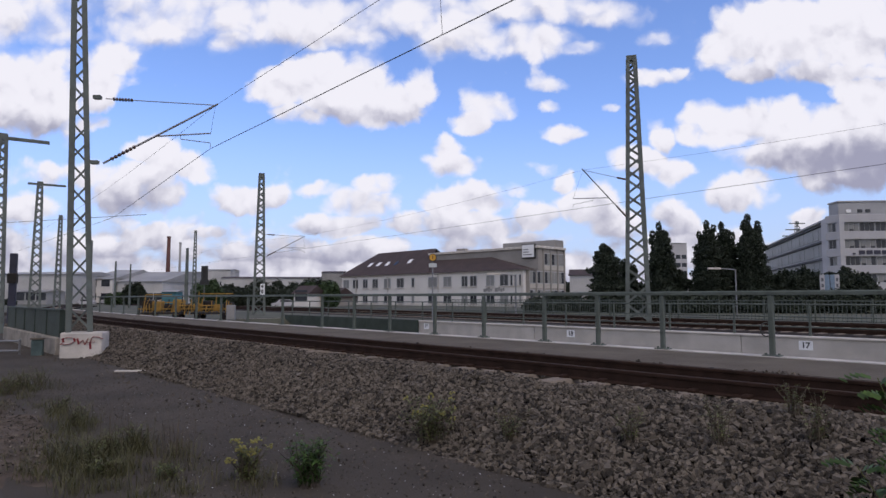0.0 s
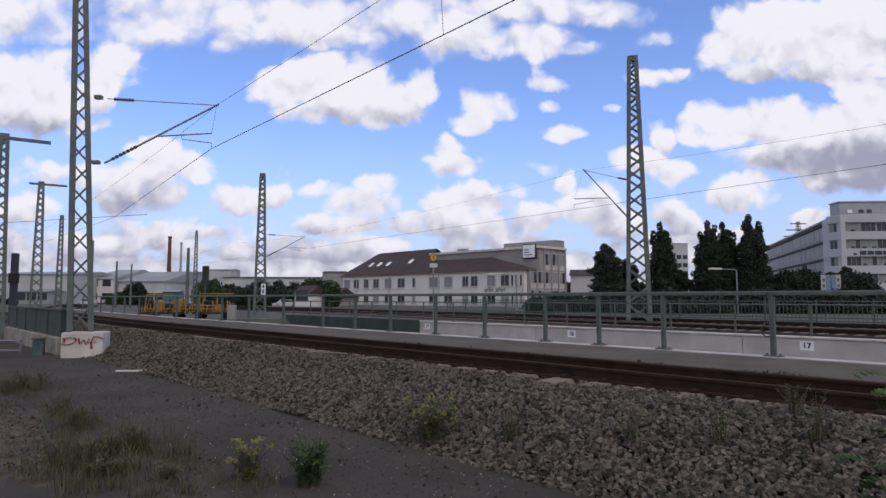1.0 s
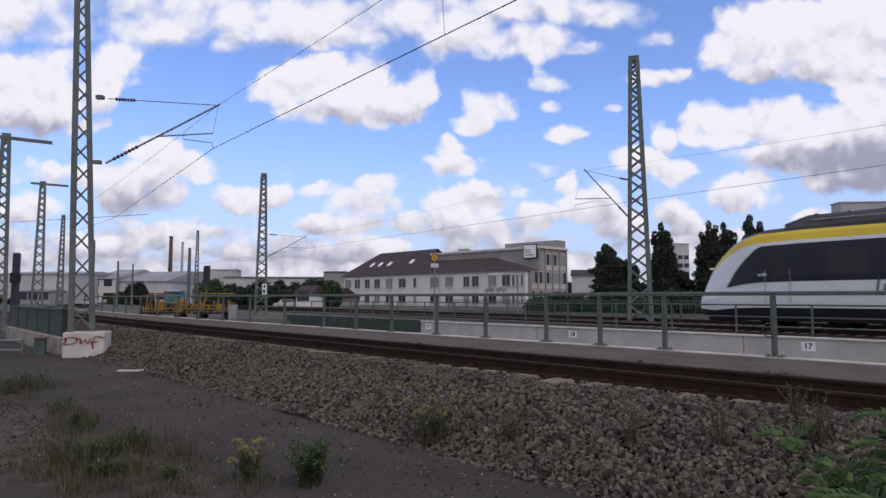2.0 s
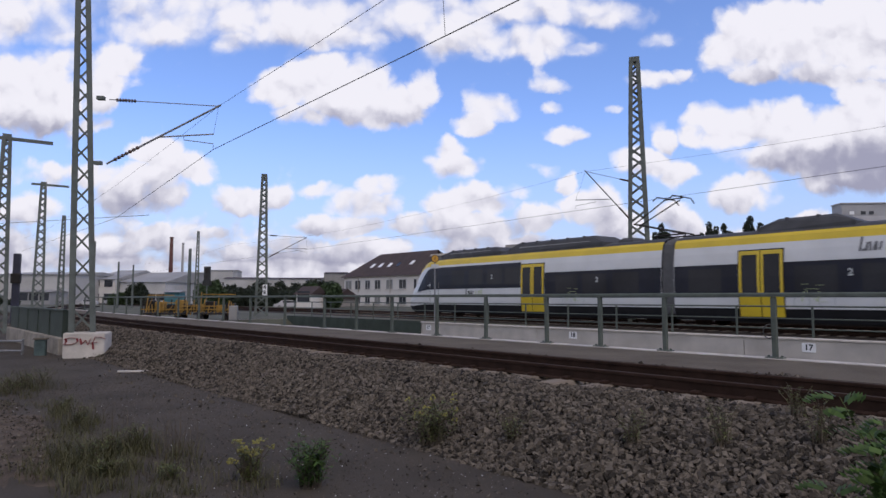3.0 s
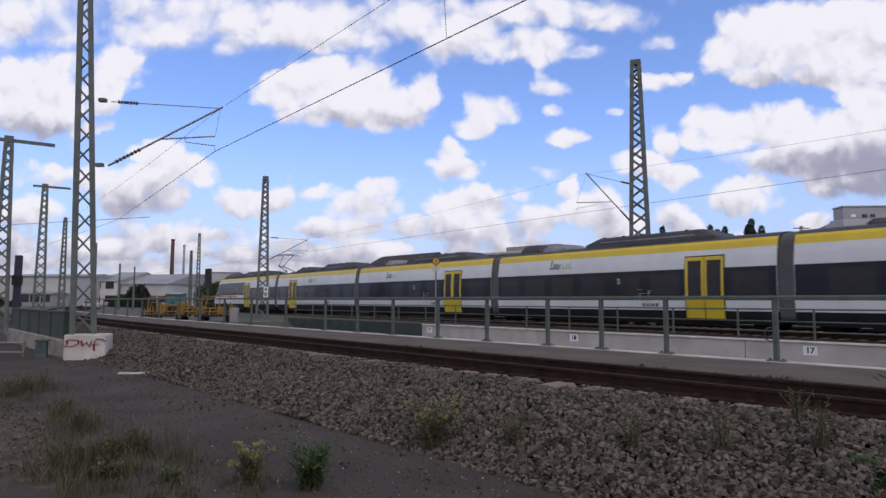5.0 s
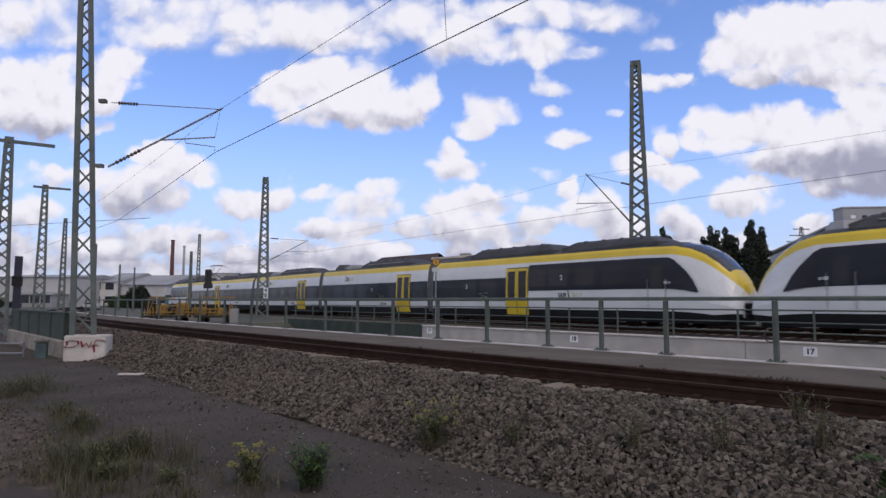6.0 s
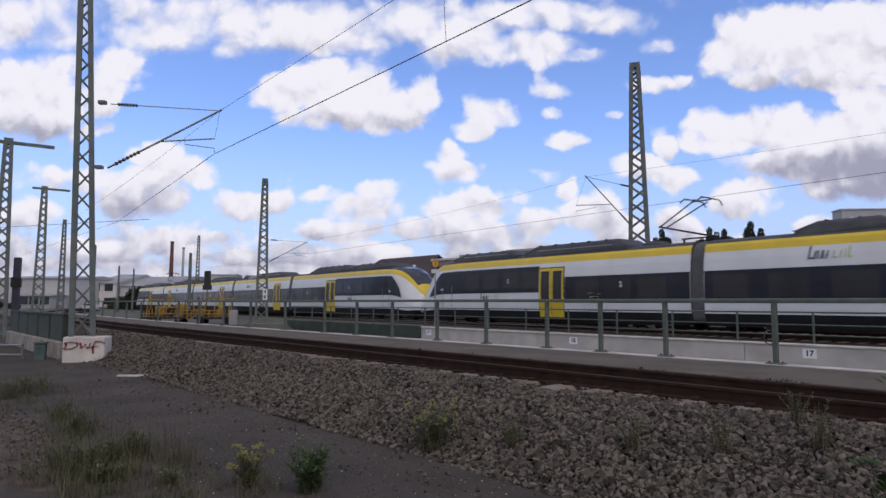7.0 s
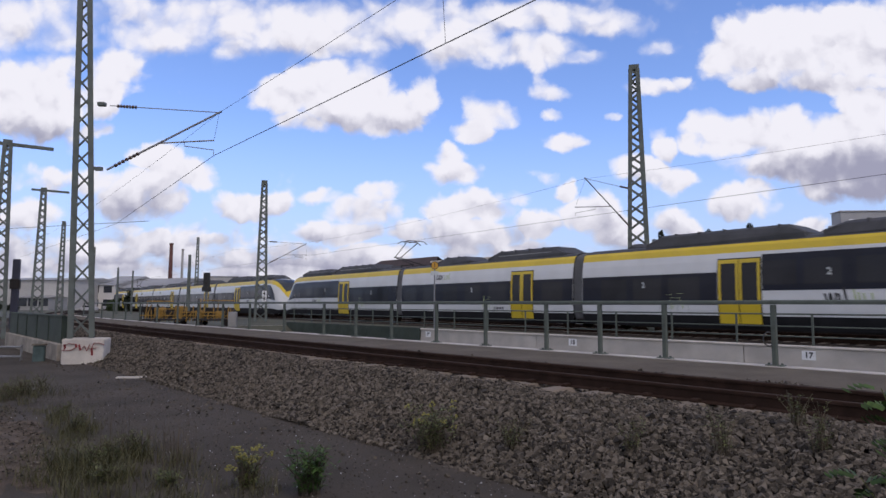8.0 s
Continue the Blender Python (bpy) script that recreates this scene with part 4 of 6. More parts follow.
def mark(body, x0, z, h, side, mat, off, strokes, label):
    """An operator's mark as leaning strokes: offset along the car, width, height and lean, all in heights."""
    s = Shape()
    d = 1 if side > 0 else -1
    for k, (a, w, hh, lean) in enumerate(strokes):
        y0 = side * (side_at(z) + off)
        y1 = side * (side_at(z + hh * h) + off)
        xa, xb = x0 + a * h, x0 + (a + lean) * h
        s.add([(-xa, y0, z), (-xa - w * h, y0, z), (-xb - w * h, y1, z + hh * h), (-xb, y1, z + hh * h),
               (-xa, y0 - d * 0.008, z), (-xa - w * h, y0 - d * 0.008, z), (-xb - w * h, y1 - d * 0.008, z + hh * h), (-xb, y1 - d * 0.008, z + hh * h)],
              [(0, 1, 2, 3), (7, 6, 5, 4), (0, 4, 5, 1), (1, 5, 6, 2), (2, 6, 7, 3), (3, 7, 4, 0)])
    part("operator_mark", s, [mat], body, label)


DARK_STROKES = [(0.0, 0.22, 1.5, 0.25), (0.3, 0.42, 0.22, 0.03), (0.42, 0.42, 0.22, 0.03), (0.62, 0.22, 0.9, 0.14), (1.0, 0.20, 0.95, 0.02), (1.3, 0.20, 0.9, 0.2), (1.55, 0.20, 0.95, 0.02), (1.85, 0.20, 0.9, 0.2)]
PALE_STROKES = [(0.0, 0.55, 0.2, 0.03), (0.05, 0.16, 0.9, 0.14), (0.75, 0.16, 0.9, 0.14), (1.2, 0.16, 1.0, 0.14), (1.55, 0.16, 1.3, 0.2), (1.55, 0.45, 0.2, 0.03)]


def bicycle(body, x, z, side):
    s = Shape()
    y = side * (side_at(z) + 0.012)
    for cx in (-0.42, 0.42):
        for k in range(12):
            a, b = 2 * math.pi * k / 12, 2 * math.pi * (k + 1) / 12
            s.beam((-x + cx + 0.27 * math.cos(a), y, z + 0.27 * math.sin(a)), (-x + cx + 0.27 * math.cos(b), y, z + 0.27 * math.sin(b)), 0.03, 0.01)
    f = [(-0.42, 0), (-0.1, 0.0), (-0.2, 0.45), (0.3, 0.45), (-0.1, 0.0)]
    for a, b in zip(f, f[1:]):
        s.beam((-x + a[0], y, z + a[1]), (-x + b[0], y, z + b[1]), 0.035, 0.01, 1)
    s.beam((-x + 0.42, y, z), (-x + 0.27, y, z + 0.62), 0.035, 0.01, 1)
    s.beam((-x + 0.15, y, z + 0.62), (-x + 0.42, y, z + 0.62), 0.035, 0.01, 1)
    s.beam((-x - 0.34, y, z + 0.58), (-x - 0.08, y, z + 0.58), 0.04, 0.01, 1)
    s.beam((-x - 0.2, y, z + 0.45), (-x - 0.22, y, z + 0.58), 0.035, 0.01, 1)
    part("bicycle_pictogram", s, [PALE_INK, LIME_INK], body, "pale bicycle pictogram")


def roof_box(body, x0, x1, h, w=1.0, mat=None, slope=0.7, base=3.80):
    s = Shape()
    for x, z in ((x0, base - 0.1), (x0, base + 0.08), (x0 + slope, base + h), (x1 - slope, base + h), (x1, base + 0.08), (x1, base - 0.1)):
        k = 0.86 if z > base + 0.1 else 1.0
        s.v += [(-x, w * k, z - (0.10 if k < 1 else 0)), (-x, w * k * 0.8, z), (-x, -w * k * 0.8, z), (-x, -w * k, z - (0.10 if k < 1 else 0))]
    for i in range(5):
        for k in range(3):
            s.f.append((i * 4 + k, (i + 1) * 4 + k, (i + 1) * 4 + k + 1, i * 4 + k + 1))
            s.m.append(0)
    s.f += [(0, 1, 2, 3), (23, 22, 21, 20), tuple(i * 4 for i in range(5, -1, -1)), tuple(i * 4 + 3 for i in range(6))]
    s.m += [0, 0, 0, 0]
    part("roof_box", s, [mat or TRAIN_ROOF], body, "dark roof equipment housing")
    for x in np.arange(x0 + slope + 0.3, x1 - slope - 0.3, 1.1):
        part("roof_rib", Shape().box(-x - 0.04, -x, -w * 0.87, w * 0.87, base + h - 0.13, base + h + 0.02), [mat or TRAIN_ROOF], body)
    if x1 - x0 > 4:
        part("roof_pipe", Shape().tube([(-x0 - slope - 0.2, w * 0.93, base + 0.16), (-x1 + slope + 0.2, w * 0.93, base + 0.16)], 0.035, 6), [TRAIN_ROOF_PALE], body, "pale pipe along the roof housing")


def pantograph(body, x, up=True):
    s = Shape()
    z = 3.86
    for y in (-0.55, 0.55):
        s.tube([(-x - 0.8, y, z + 0.12), (-x + 0.8, y, z + 0.12)], 0.035, 6)
        s.tube([(-x - 0.7, y, z - 0.05), (-x - 0.7, y, z + 0.12)], 0.05, 6)
        s.tube([(-x + 0.7, y, z - 0.05), (-x + 0.7, y, z + 0.12)], 0.05, 6)
    knee, head = (-x + 2.1, 0, z + 0.80), (-x + 0.15, 0, z + 1.80)
    if not up:
        knee, head = (-x + 1.1, 0, z + 0.25), (-x - 0.8, 0, z + 0.36)
    for y in (-0.4, 0.4):
        s.tube([(-x - 0.55, y, z + 0.15), (knee[0], y * 0.5, knee[2])], 0.04, 6)
        s.tube([(knee[0], y * 0.6, knee[2]), (head[0], y * 1.2, head[2])], 0.03, 6)
    s.tube([(knee[0], -0.3, knee[2]), (knee[0], 0.3, knee[2])], 0.04, 6)
    for dx in (-0.4, 0.4):
        s.tube([(head[0] + dx, -1.0, head[2] - 0.16), (head[0] + dx, -0.7, head[2] + 0.05), (head[0] + dx, 0.7, head[2] + 0.05), (head[0] + dx, 1.0, head[2] - 0.16)], 0.028, 6)
    s.beam((head[0] - 0.45, 0, head[2]), (head[0] + 0.45, 0, head[2]), 0.05)
    part("pantograph", s, [MACHINE_DARK], body, "raised dark pantograph" if up else "folded dark pantograph")


def bogie(unit, x):
    s = Shape()
    for y in (-1.05, 1.05):
        s.bevelled(-x - 1.6, -x + 1.6, y - 0.07, y + 0.07, 0.38, 0.62, 0.03)
        for dx in (-1.2, 1.2):
            s.bevelled(-x + dx - 0.2, -x + dx + 0.2, y - 0.14, y + 0.14, 0.28, 0.62, 0.04)
    s.box(-x - 0.3, -x + 0.3, -1.0, 1.0, 0.35, 0.60)
    b = part("bogie", s, [MACHINE_DARK], unit)
    for dx in (-1.2, 1.2):
        for y in (-0.75, 0.75):
            w = Shape().tube([(-x + dx, y - 0.06, 0.42), (-x + dx, y + 0.06, 0.42)], 0.42, 20)
            part("wheel", w, [RUST], b)


def cab_details(body, side, flip):
    part("window_band", skin(1.5, 11.35, 1.74, 3.12, side, 0.008, True, nx=36, top_of=lambda x: 1.74 + 1.38 * min(1.0, ((x - 1.49) / 1.25) ** 0.62)), [TRAIN_BAND], body, "glossy dark window band")
    for x in (5.2, 6.9, 8.6, 10.1):
        part("window", skin(x, x + 1.25, 1.95, 2.86, side, 0.011), [TRAIN_GLASS], body)
    for x in (3.0, 3.9):
        part("grab_rail", Shape().tube([(-x, side * 1.47, 0.95), (-x, side * 1.50, 1.0), (-x, side * 1.49, 2.15), (-x, side * 1.45, 2.2)], 0.014, 6), [GALV], body)
    part("cab_door", skin(3.1, 3.82, 0.82, 1.70, side, 0.009), [TRAIN_WHITE], body)
    part("cab_door_window", skin(3.2, 3.72, 1.80, 2.80, side, 0.012, True, nx=3), [TRAIN_GLASS], body)
    dark, pale = (8.45, 7.65) if flip else (6.6, 7.5)
    mark(body, dark, 1.30, 0.34, side, BLACK_INK, 0.012, DARK_STROKES, "dark operator mark of leaning strokes")
    mark(body, pale, 1.30, 0.34, side, LIME_INK, 0.012, PALE_STROKES, "pale lime operator mark of leaning strokes")
    bars("operator_mark", body, 2.75, 1.95, side, PALE_INK, [(0.1, 0, 0.7), (0.16, 0, 0.9)], 0.13, 0.05)


def end_car(unit, x0, flip):
    """Cab car, tip at x0; flip: the cab faces backwards."""
    L = 20.1
    m = Matrix.Translation((-x0, 0, 0)) @ (pose(0, 0, 0, 0, 0, 180) if flip else Matrix.Identity(4))
    b = part("car_body", car_shell(L, True), [TRAIN_WHITE, TRAIN_YELLOW, TRAIN_ROOF, TRAIN_SKIRT, TRAIN_GLASS, WINDSCREEN], unit, "white cab car with yellow cantrail and sloping nose", at=m)
    for side in (1, -1):
        cab_details(b, side, flip)
        add_door(b, 11.42, 13.08, side)
        part("window_band", skin(13.15, L - 0.02, 1.20, 2.50, side, 0.006), [TRAIN_BAND], b, "glossy dark window band")
        for x in (13.9, 15.7, 17.5):
            part("window", skin(x, x + 1.45, 1.42, 2.34, side, 0.011), [TRAIN_GLASS], b)
        bicycle(b, 15.1, 1.05, side)
        lettering("numeral", "2", 0.34, PALE_INK, b, Matrix.Translation((-9.0, side * 1.468, 2.38)) @ pose(0, 0, 0, 90, 0, 180 if side > 0 else 0))
        lettering("numeral", "2", 0.34, PALE_INK, b, Matrix.Translation((-16.6, side * 1.485, 2.05)) @ pose(0, 0, 0, 90, 0, 180 if side > 0 else 0))
        for y in (0.6,):
            lamp = Shape().tube([(-0.36, side * y, 1.62), (-0.30, side * y, 1.60)], 0.09, 12)
            part("headlight", lamp, [WHITE_SIGN], b, "round clear headlight")
    part("coupler", Shape().bevelled(-0.5, 0.42, -0.32, 0.32, 0.72, 1.06, 0.05), [MACHINE_DARK], b, "black automatic coupler")
    part("coupler_recess", Shape().bevelled(-0.4, 0.03, -0.62, 0.62, 0.60, 1.14, 0.04), [TRAIN_SKIRT], b)
    roof_box(b, 3.6, 9.3, 0.38, 1.05)
    roof_box(b, 9.9, 16.7, 0.46, 1.05)
    roof_box(b, 17.2, 18.0, 0.24, 0.6, slope=0.15)
    part("coupler", Shape().bevelled(-0.3, 0.42, -0.22, 0.22, 0.80, 1.12, 0.05).bevelled(-0.6, 0.1, -0.6, 0.6, 0.45, 0.75, 0.05), [MACHINE_DARK], b)
    part("front_apron", Shape().bevelled(-1.5, -0.35, -1.0, 1.0, 0.22, 0.62, 0.12), [TRAIN_SKIRT], b)
    return b


def middle_car(unit, x0, door, panto):
    L = 15.5
    b = part("car_body", car_shell(L, False), [TRAIN_WHITE, TRAIN_YELLOW, TRAIN_ROOF, TRAIN_SKIRT, TRAIN_GLASS, WINDSCREEN], unit, "white middle car with yellow cantrail", at=Matrix.Translation((-x0, 0, 0)))
    for side in (1, -1):
        add_door(b, door, door + 1.66, side)
        for a, c in ((0.02, door - 0.06), (door + 1.68, L - 0.02)):
            part("window_band", skin(a, c, 1.20, 2.50, side, 0.006), [TRAIN_BAND], b, "glossy dark window band")
            k = int((c - a) // 1.9)
            for i in range(k):
                x = a + (c - a) * (i + 0.5) / k - 0.72
                part("window", skin(x, x + 1.44, 1.42, 2.34, side, 0.011), [TRAIN_GLASS], b)
        far = door < L / 2
        bicycle(b, door + 2.7 if far else door - 2.0, 1.05, side)
        for x in ((door + 3.9) if far else (door - 3.4),):
            lettering("numeral", "2", 0.34, PALE_INK, b, Matrix.Translation((-x, side * 1.485, 2.05)) @ pose(0, 0, 0, 90, 0, 180 if side > 0 else 0))
        mx = 7.0 if far else 4.0
        mark(b, mx, 2.76, 0.32, side, GREY_INK, 0.012, DARK_STROKES, "dark operator mark of leaning strokes")
        mark(b, mx + 0.8, 2.76, 0.32, side, LIME_INK, 0.012, PALE_STROKES, "pale lime operator mark of leaning strokes")
        bars("operator_mark", b, 9.6 if not far else 10.4, 0.93, side, GREY_INK, [(0.14, 0, 1), (0.2, 0, 1), (0.16, 0, 1), (0.16, 0, 1)], 0.14, 0.01, "small grey lettering drawn as bars")
    if panto:
        pantograph(b, -0.7)
        roof_box(b, 3.4, 6.8, 0.40, 1.0)
        roof_box(b, 8.6, 14.5, 0.46, 1.0)
    else:
        roof_box(b, 1.2, 2.6, 0.40, 0.8, slope=0.2)
        roof_box(b, 3.0, 4.6, 0.30, 0.9, TRAIN_ROOF_PALE, 0.2)
        roof_box(b, 6.0, 12.8, 0.42, 1.0)
    return b


def bellows(unit, x):
    for i in range(6):
        s = Shape()
        a = x + 0.02 + i * 0.093
        ring = [(y, z) for y, z in CAR_PROFILE] + [(-y, z) for y, z in CAR_PROFILE[1:]][::-1]
        n = len(ring)
        for xx, k in ((a, 0.955), (a + 0.03, 0.985), (a + 0.065, 0.985), (a + 0.093, 0.955)):
            s.v += [(-xx, y * k, 0.45 + (z - 0.45) * (k + 0.005) if z > 0.45 else z + 0.2) for y, z in ring]
        for r in range(3):
            s.f += [(r * n + k, r * n + (k + 1) % n, (r + 1) * n + (k + 1) % n, (r + 1) * n + k) for k in range(n)]
        s.m = [0] * len(s.f)
        part("bellows_fold", s, [RUBBER], unit)


def train_unit(middles, label):
    t = thing("electric_train", laid(0, 25.4, 0.55, 37), label, "train", "coupled trains")
    end_car(t, 0.0, False)
    x = 20.1
    wheels = [4.0, 20.4]
    for door, panto in middles:
        bellows(t, x)
        middle_car(t, x + 0.6, door, panto)
        x += 16.1
        wheels.append(x + 0.3)
    bellows(t, x)
    end_car(t, x + 0.6 + 20.1, True)
    wheels.append(x + 0.6 + 16.1)
    for a, b in zip(wheels, wheels[1:]):
        part("underfloor_box", Shape().bevelled(-b + 2.6, -a - 2.6, -1.2, 1.2, 0.22, 0.5, 0.08), [MACHINE_DARK], t)
    for q in wheels:
        bogie(t, q)
    return t


front_train = train_unit(((2.85, True), (11.05, False), (11.75, False)), "white five-car electric train with yellow stripe and doors")
rear_train = train_unit(((11.05, True),), "white three-car electric train coupled behind the first")


# ======== buildings ========
def window(parent, x, z, w, h, y=0.0, glass=None, bars_at=(0.5,), sill=True, depth=0.16):
    """A window set back in a facade that faces local -y."""
    f = Shape()
    t = 0.07
    for a, b, c, d in ((x, x + t, z, z + h), (x + w - t, x + w, z, z + h), (x + t, x + w - t, z + h - t, z + h), (x + t, x + w - t, z, z + t)):
        f.box(a, b, y - 0.05, y + 0.03, c, d)
    for k in bars_at:
        f.box(x + w * k - 0.03, x + w * k + 0.03, y - 0.04, y + 0.02, z + t, z + h - t)
    fr = part("window", f, [FRAME_PAINT], parent)
    part("pane", Shape().box(x + t, x + w - t, y - 0.012, y + 0.012, z + t, z + h - t), [glass or WINDOW_DARK], fr)
    if sill:
        part("sill", Shape().box(x - 0.08, x + w + 0.08, y - 0.2, y, z - 0.1, z), [CONCRETE], fr)
    return fr


def old_house():
    # local x runs from the near corner along the front, -y faces the tracks
    h = thing("house", pose(-20.4, 128.0, 0.2, 0, 0, -44.47), "white plastered two-storey house with brown hipped roof", "house")
    L = 45.7
    part("wall", Shape().box(0, L - 1.2, 0, 10.3, 0, 5.75).box(L - 1.2, L, 0.0, 10.3, 0, 5.75), [PLASTER], h)
    part("cornice", Shape().bevelled(-0.25, L + 0.2, -0.28, 0.02, 5.60, 5.80, 0.05), [CONCRETE_PALE], h)
    # hipped main roof
    r = Shape()
    e = 5.78
    r.add([(-0.5, -0.5, e), (25.5, -0.5, e), (21.6, 5.2, 10.6), (5.2, 5.2, 10.5), (-0.5, 10.8, e), (25.5, 10.8, e), (L + 0.5, -0.5, e), (36.5, 3.42, 8.25), (22.9, 3.42, 8.25), (L + 0.5, 3.42, e)],
          [(0, 1, 2, 3), (1, 8, 2), (0, 3, 4), (3, 2, 5, 4), (1, 6, 7, 8), (6, 9, 7)])
    part("roof", r, [ROOF_TILE], h, "dark brown tiled roof")
    for i, x in enumerate((6.4, 8.9, 11.6, 14.1, 17.6)):
        sl = Shape().bevelled(-0.45, 0.45, -0.62, 0.62, 0, 0.08, 0.02)
        part("roof_window", sl, [WHITE_SIGN if i != 3 else WINDOW_DARK], h, "pale roof window", at=pose(x, 2.2 + 0.3 * (i == 4), 8.0 + 0.25 * (i == 4), 38, 0, 0))
    wins = [(45.2, 1.9), (42.1, 1.7), (38.9, 1.5), (36.0, 1.7), (32.6, 1.9), (29.0, 2.0), (25.0, 0.8), (20.7, 2.2), (17.0, 1.9), (12.8, 1.4), (10.9, 1.5), (7.4, 1.7), (4.6, 1.7), (2.55, 0.5), (1.75, 0.5), (0.85, 0.45)]
    for k, (u, w) in enumerate(wins):
        x = L - u
        glass = (BLIND if k in (0, 4, 7, 8, 11) else WINDOW_DARK)
        window(h, x, 3.35, w, 1.75, -0.02, glass, (0.5,) if w > 1 else ())
        window(h, x, 0.55, w, 1.75, -0.02, WINDOW_DARK if k % 3 else BLIND, (0.5,) if w > 1 else ())
    for u in (41.0, 31.4, 18.2, 0.3):
        part("downpipe", Shape().tube([(L - u, -0.12, 0), (L - u, -0.12, 5.3), (L - u, -0.3, 5.65)], 0.06, 8), [CONCRETE], h)
    s = Shape()
    for i, (a, b) in enumerate(((0, 0.5), (0.6, 0.9), (1.0, 1.35), (1.45, 1.8), (2.4, 3.0), (3.1, 3.4), (3.5, 3.9), (4.0, 4.3))):
        s.box(L - 8.0 + a, L - 8.0 + b, -0.06, -0.03, 2.45 + 0.1 * (i % 2), 2.95 + 0.12 * (i % 3))
    part("writing", s, [ROOF_GREY], h, "faded script drawn as bars")
    # flat-roofed rear block
    b = thing("factory_block", pose(-20.4, 128.0, 0.2, 0, 0, -44.47), "grey flat-roofed block rising behind the white house", "building")
    # right end face included; its shade comes from the lowered plaster colour
    part("wall", Shape().box(22.0, 45.72, 3.4, 10.4, 5.9, 9.25).box(45.72, 46.0, 0.6, 10.4, 0.0, 5.9).box(45.72, 46.0, 3.4, 10.4, 5.9, 9.25), [PLASTER_GREY], b)
    part("roof_edge", Shape().bevelled(21.7, 46.3, 3.1, 10.7, 9.25, 9.62, 0.06), [CONCRETE_PALE], b)
    part("roof_storey", Shape().bevelled(35.2, 45.9, 8.0, 10.6, 9.62, 10.85, 0.05), [ROOF_GREY], b)
    part("roof_vent", Shape().bevelled(27.0, 29.0, 5.0, 6.0, 9.62, 10.2, 0.05), [PLASTER_GREY], b)
    part("sign_board", Shape().bevelled(43.1, 45.6, 3.0, 3.38, 7.7, 9.95, 0.03), [BLACK_INK], b)
    part("sign_face", Shape().bevelled(43.2, 45.5, 2.95, 3.0, 7.85, 9.8, 0.02), [WHITE_SIGN], b, "white sign board with grey bars")
    lb = Shape()
    for z, w in ((9.0, 0.9), (8.6, 1.0), (8.2, 1.6)):
        lb.box(43.5, 43.5 + w, 2.93, 2.95, z, z + 0.14)
    part("writing", lb, [GREY_INK], b)
    side = pose(46.0, 0.6, 0, 0, 0, 90)
    for fl in (0, 1, 2):
        for k in range(2 if fl == 2 else 0, 5):
            w = part("window", Shape().box(0.5 + 1.93 * k, 2.05 + 1.93 * k, -0.05, 0.0, 0.8 + 2.9 * fl, 2.75 + 2.9 * fl), [FRAME_PAINT], b, at=side)
            for c, (p0, p1) in enumerate(((0.58, 1.24), (1.31, 1.97))):
                dark = (k * 3 + fl * 2 + c) % 5 in (0, 3)
                part("pane", Shape().box(p0 + 1.93 * k, p1 + 1.93 * k, -0.07, -0.05, 0.9 + 2.9 * fl, 2.65 + 2.9 * fl), [WINDOW_DARK if dark else BLIND], w)
            part("spandrel", Shape().box(0.5 + 1.93 * k, 2.05 + 1.93 * k, -0.03, 0.0, 0.1 + 2.9 * fl, 0.78 + 2.9 * fl), [CONCRETE], b, at=side)
    for k in range(6):
        part("pilaster", Shape().box(0.08 + 1.93 * k, 0.36 + 1.93 * k, -0.18, 0.0, 0, 9.25 if k > 1 else 5.8), [PLASTER_GREY], b, at=side)


old_house()


WING_GLASS = material("reflective_wing_glass", (0.13, 0.14, 0.15), 0.35, 0, 0.12, 0.35, 0.0, 3, spec=0.2)


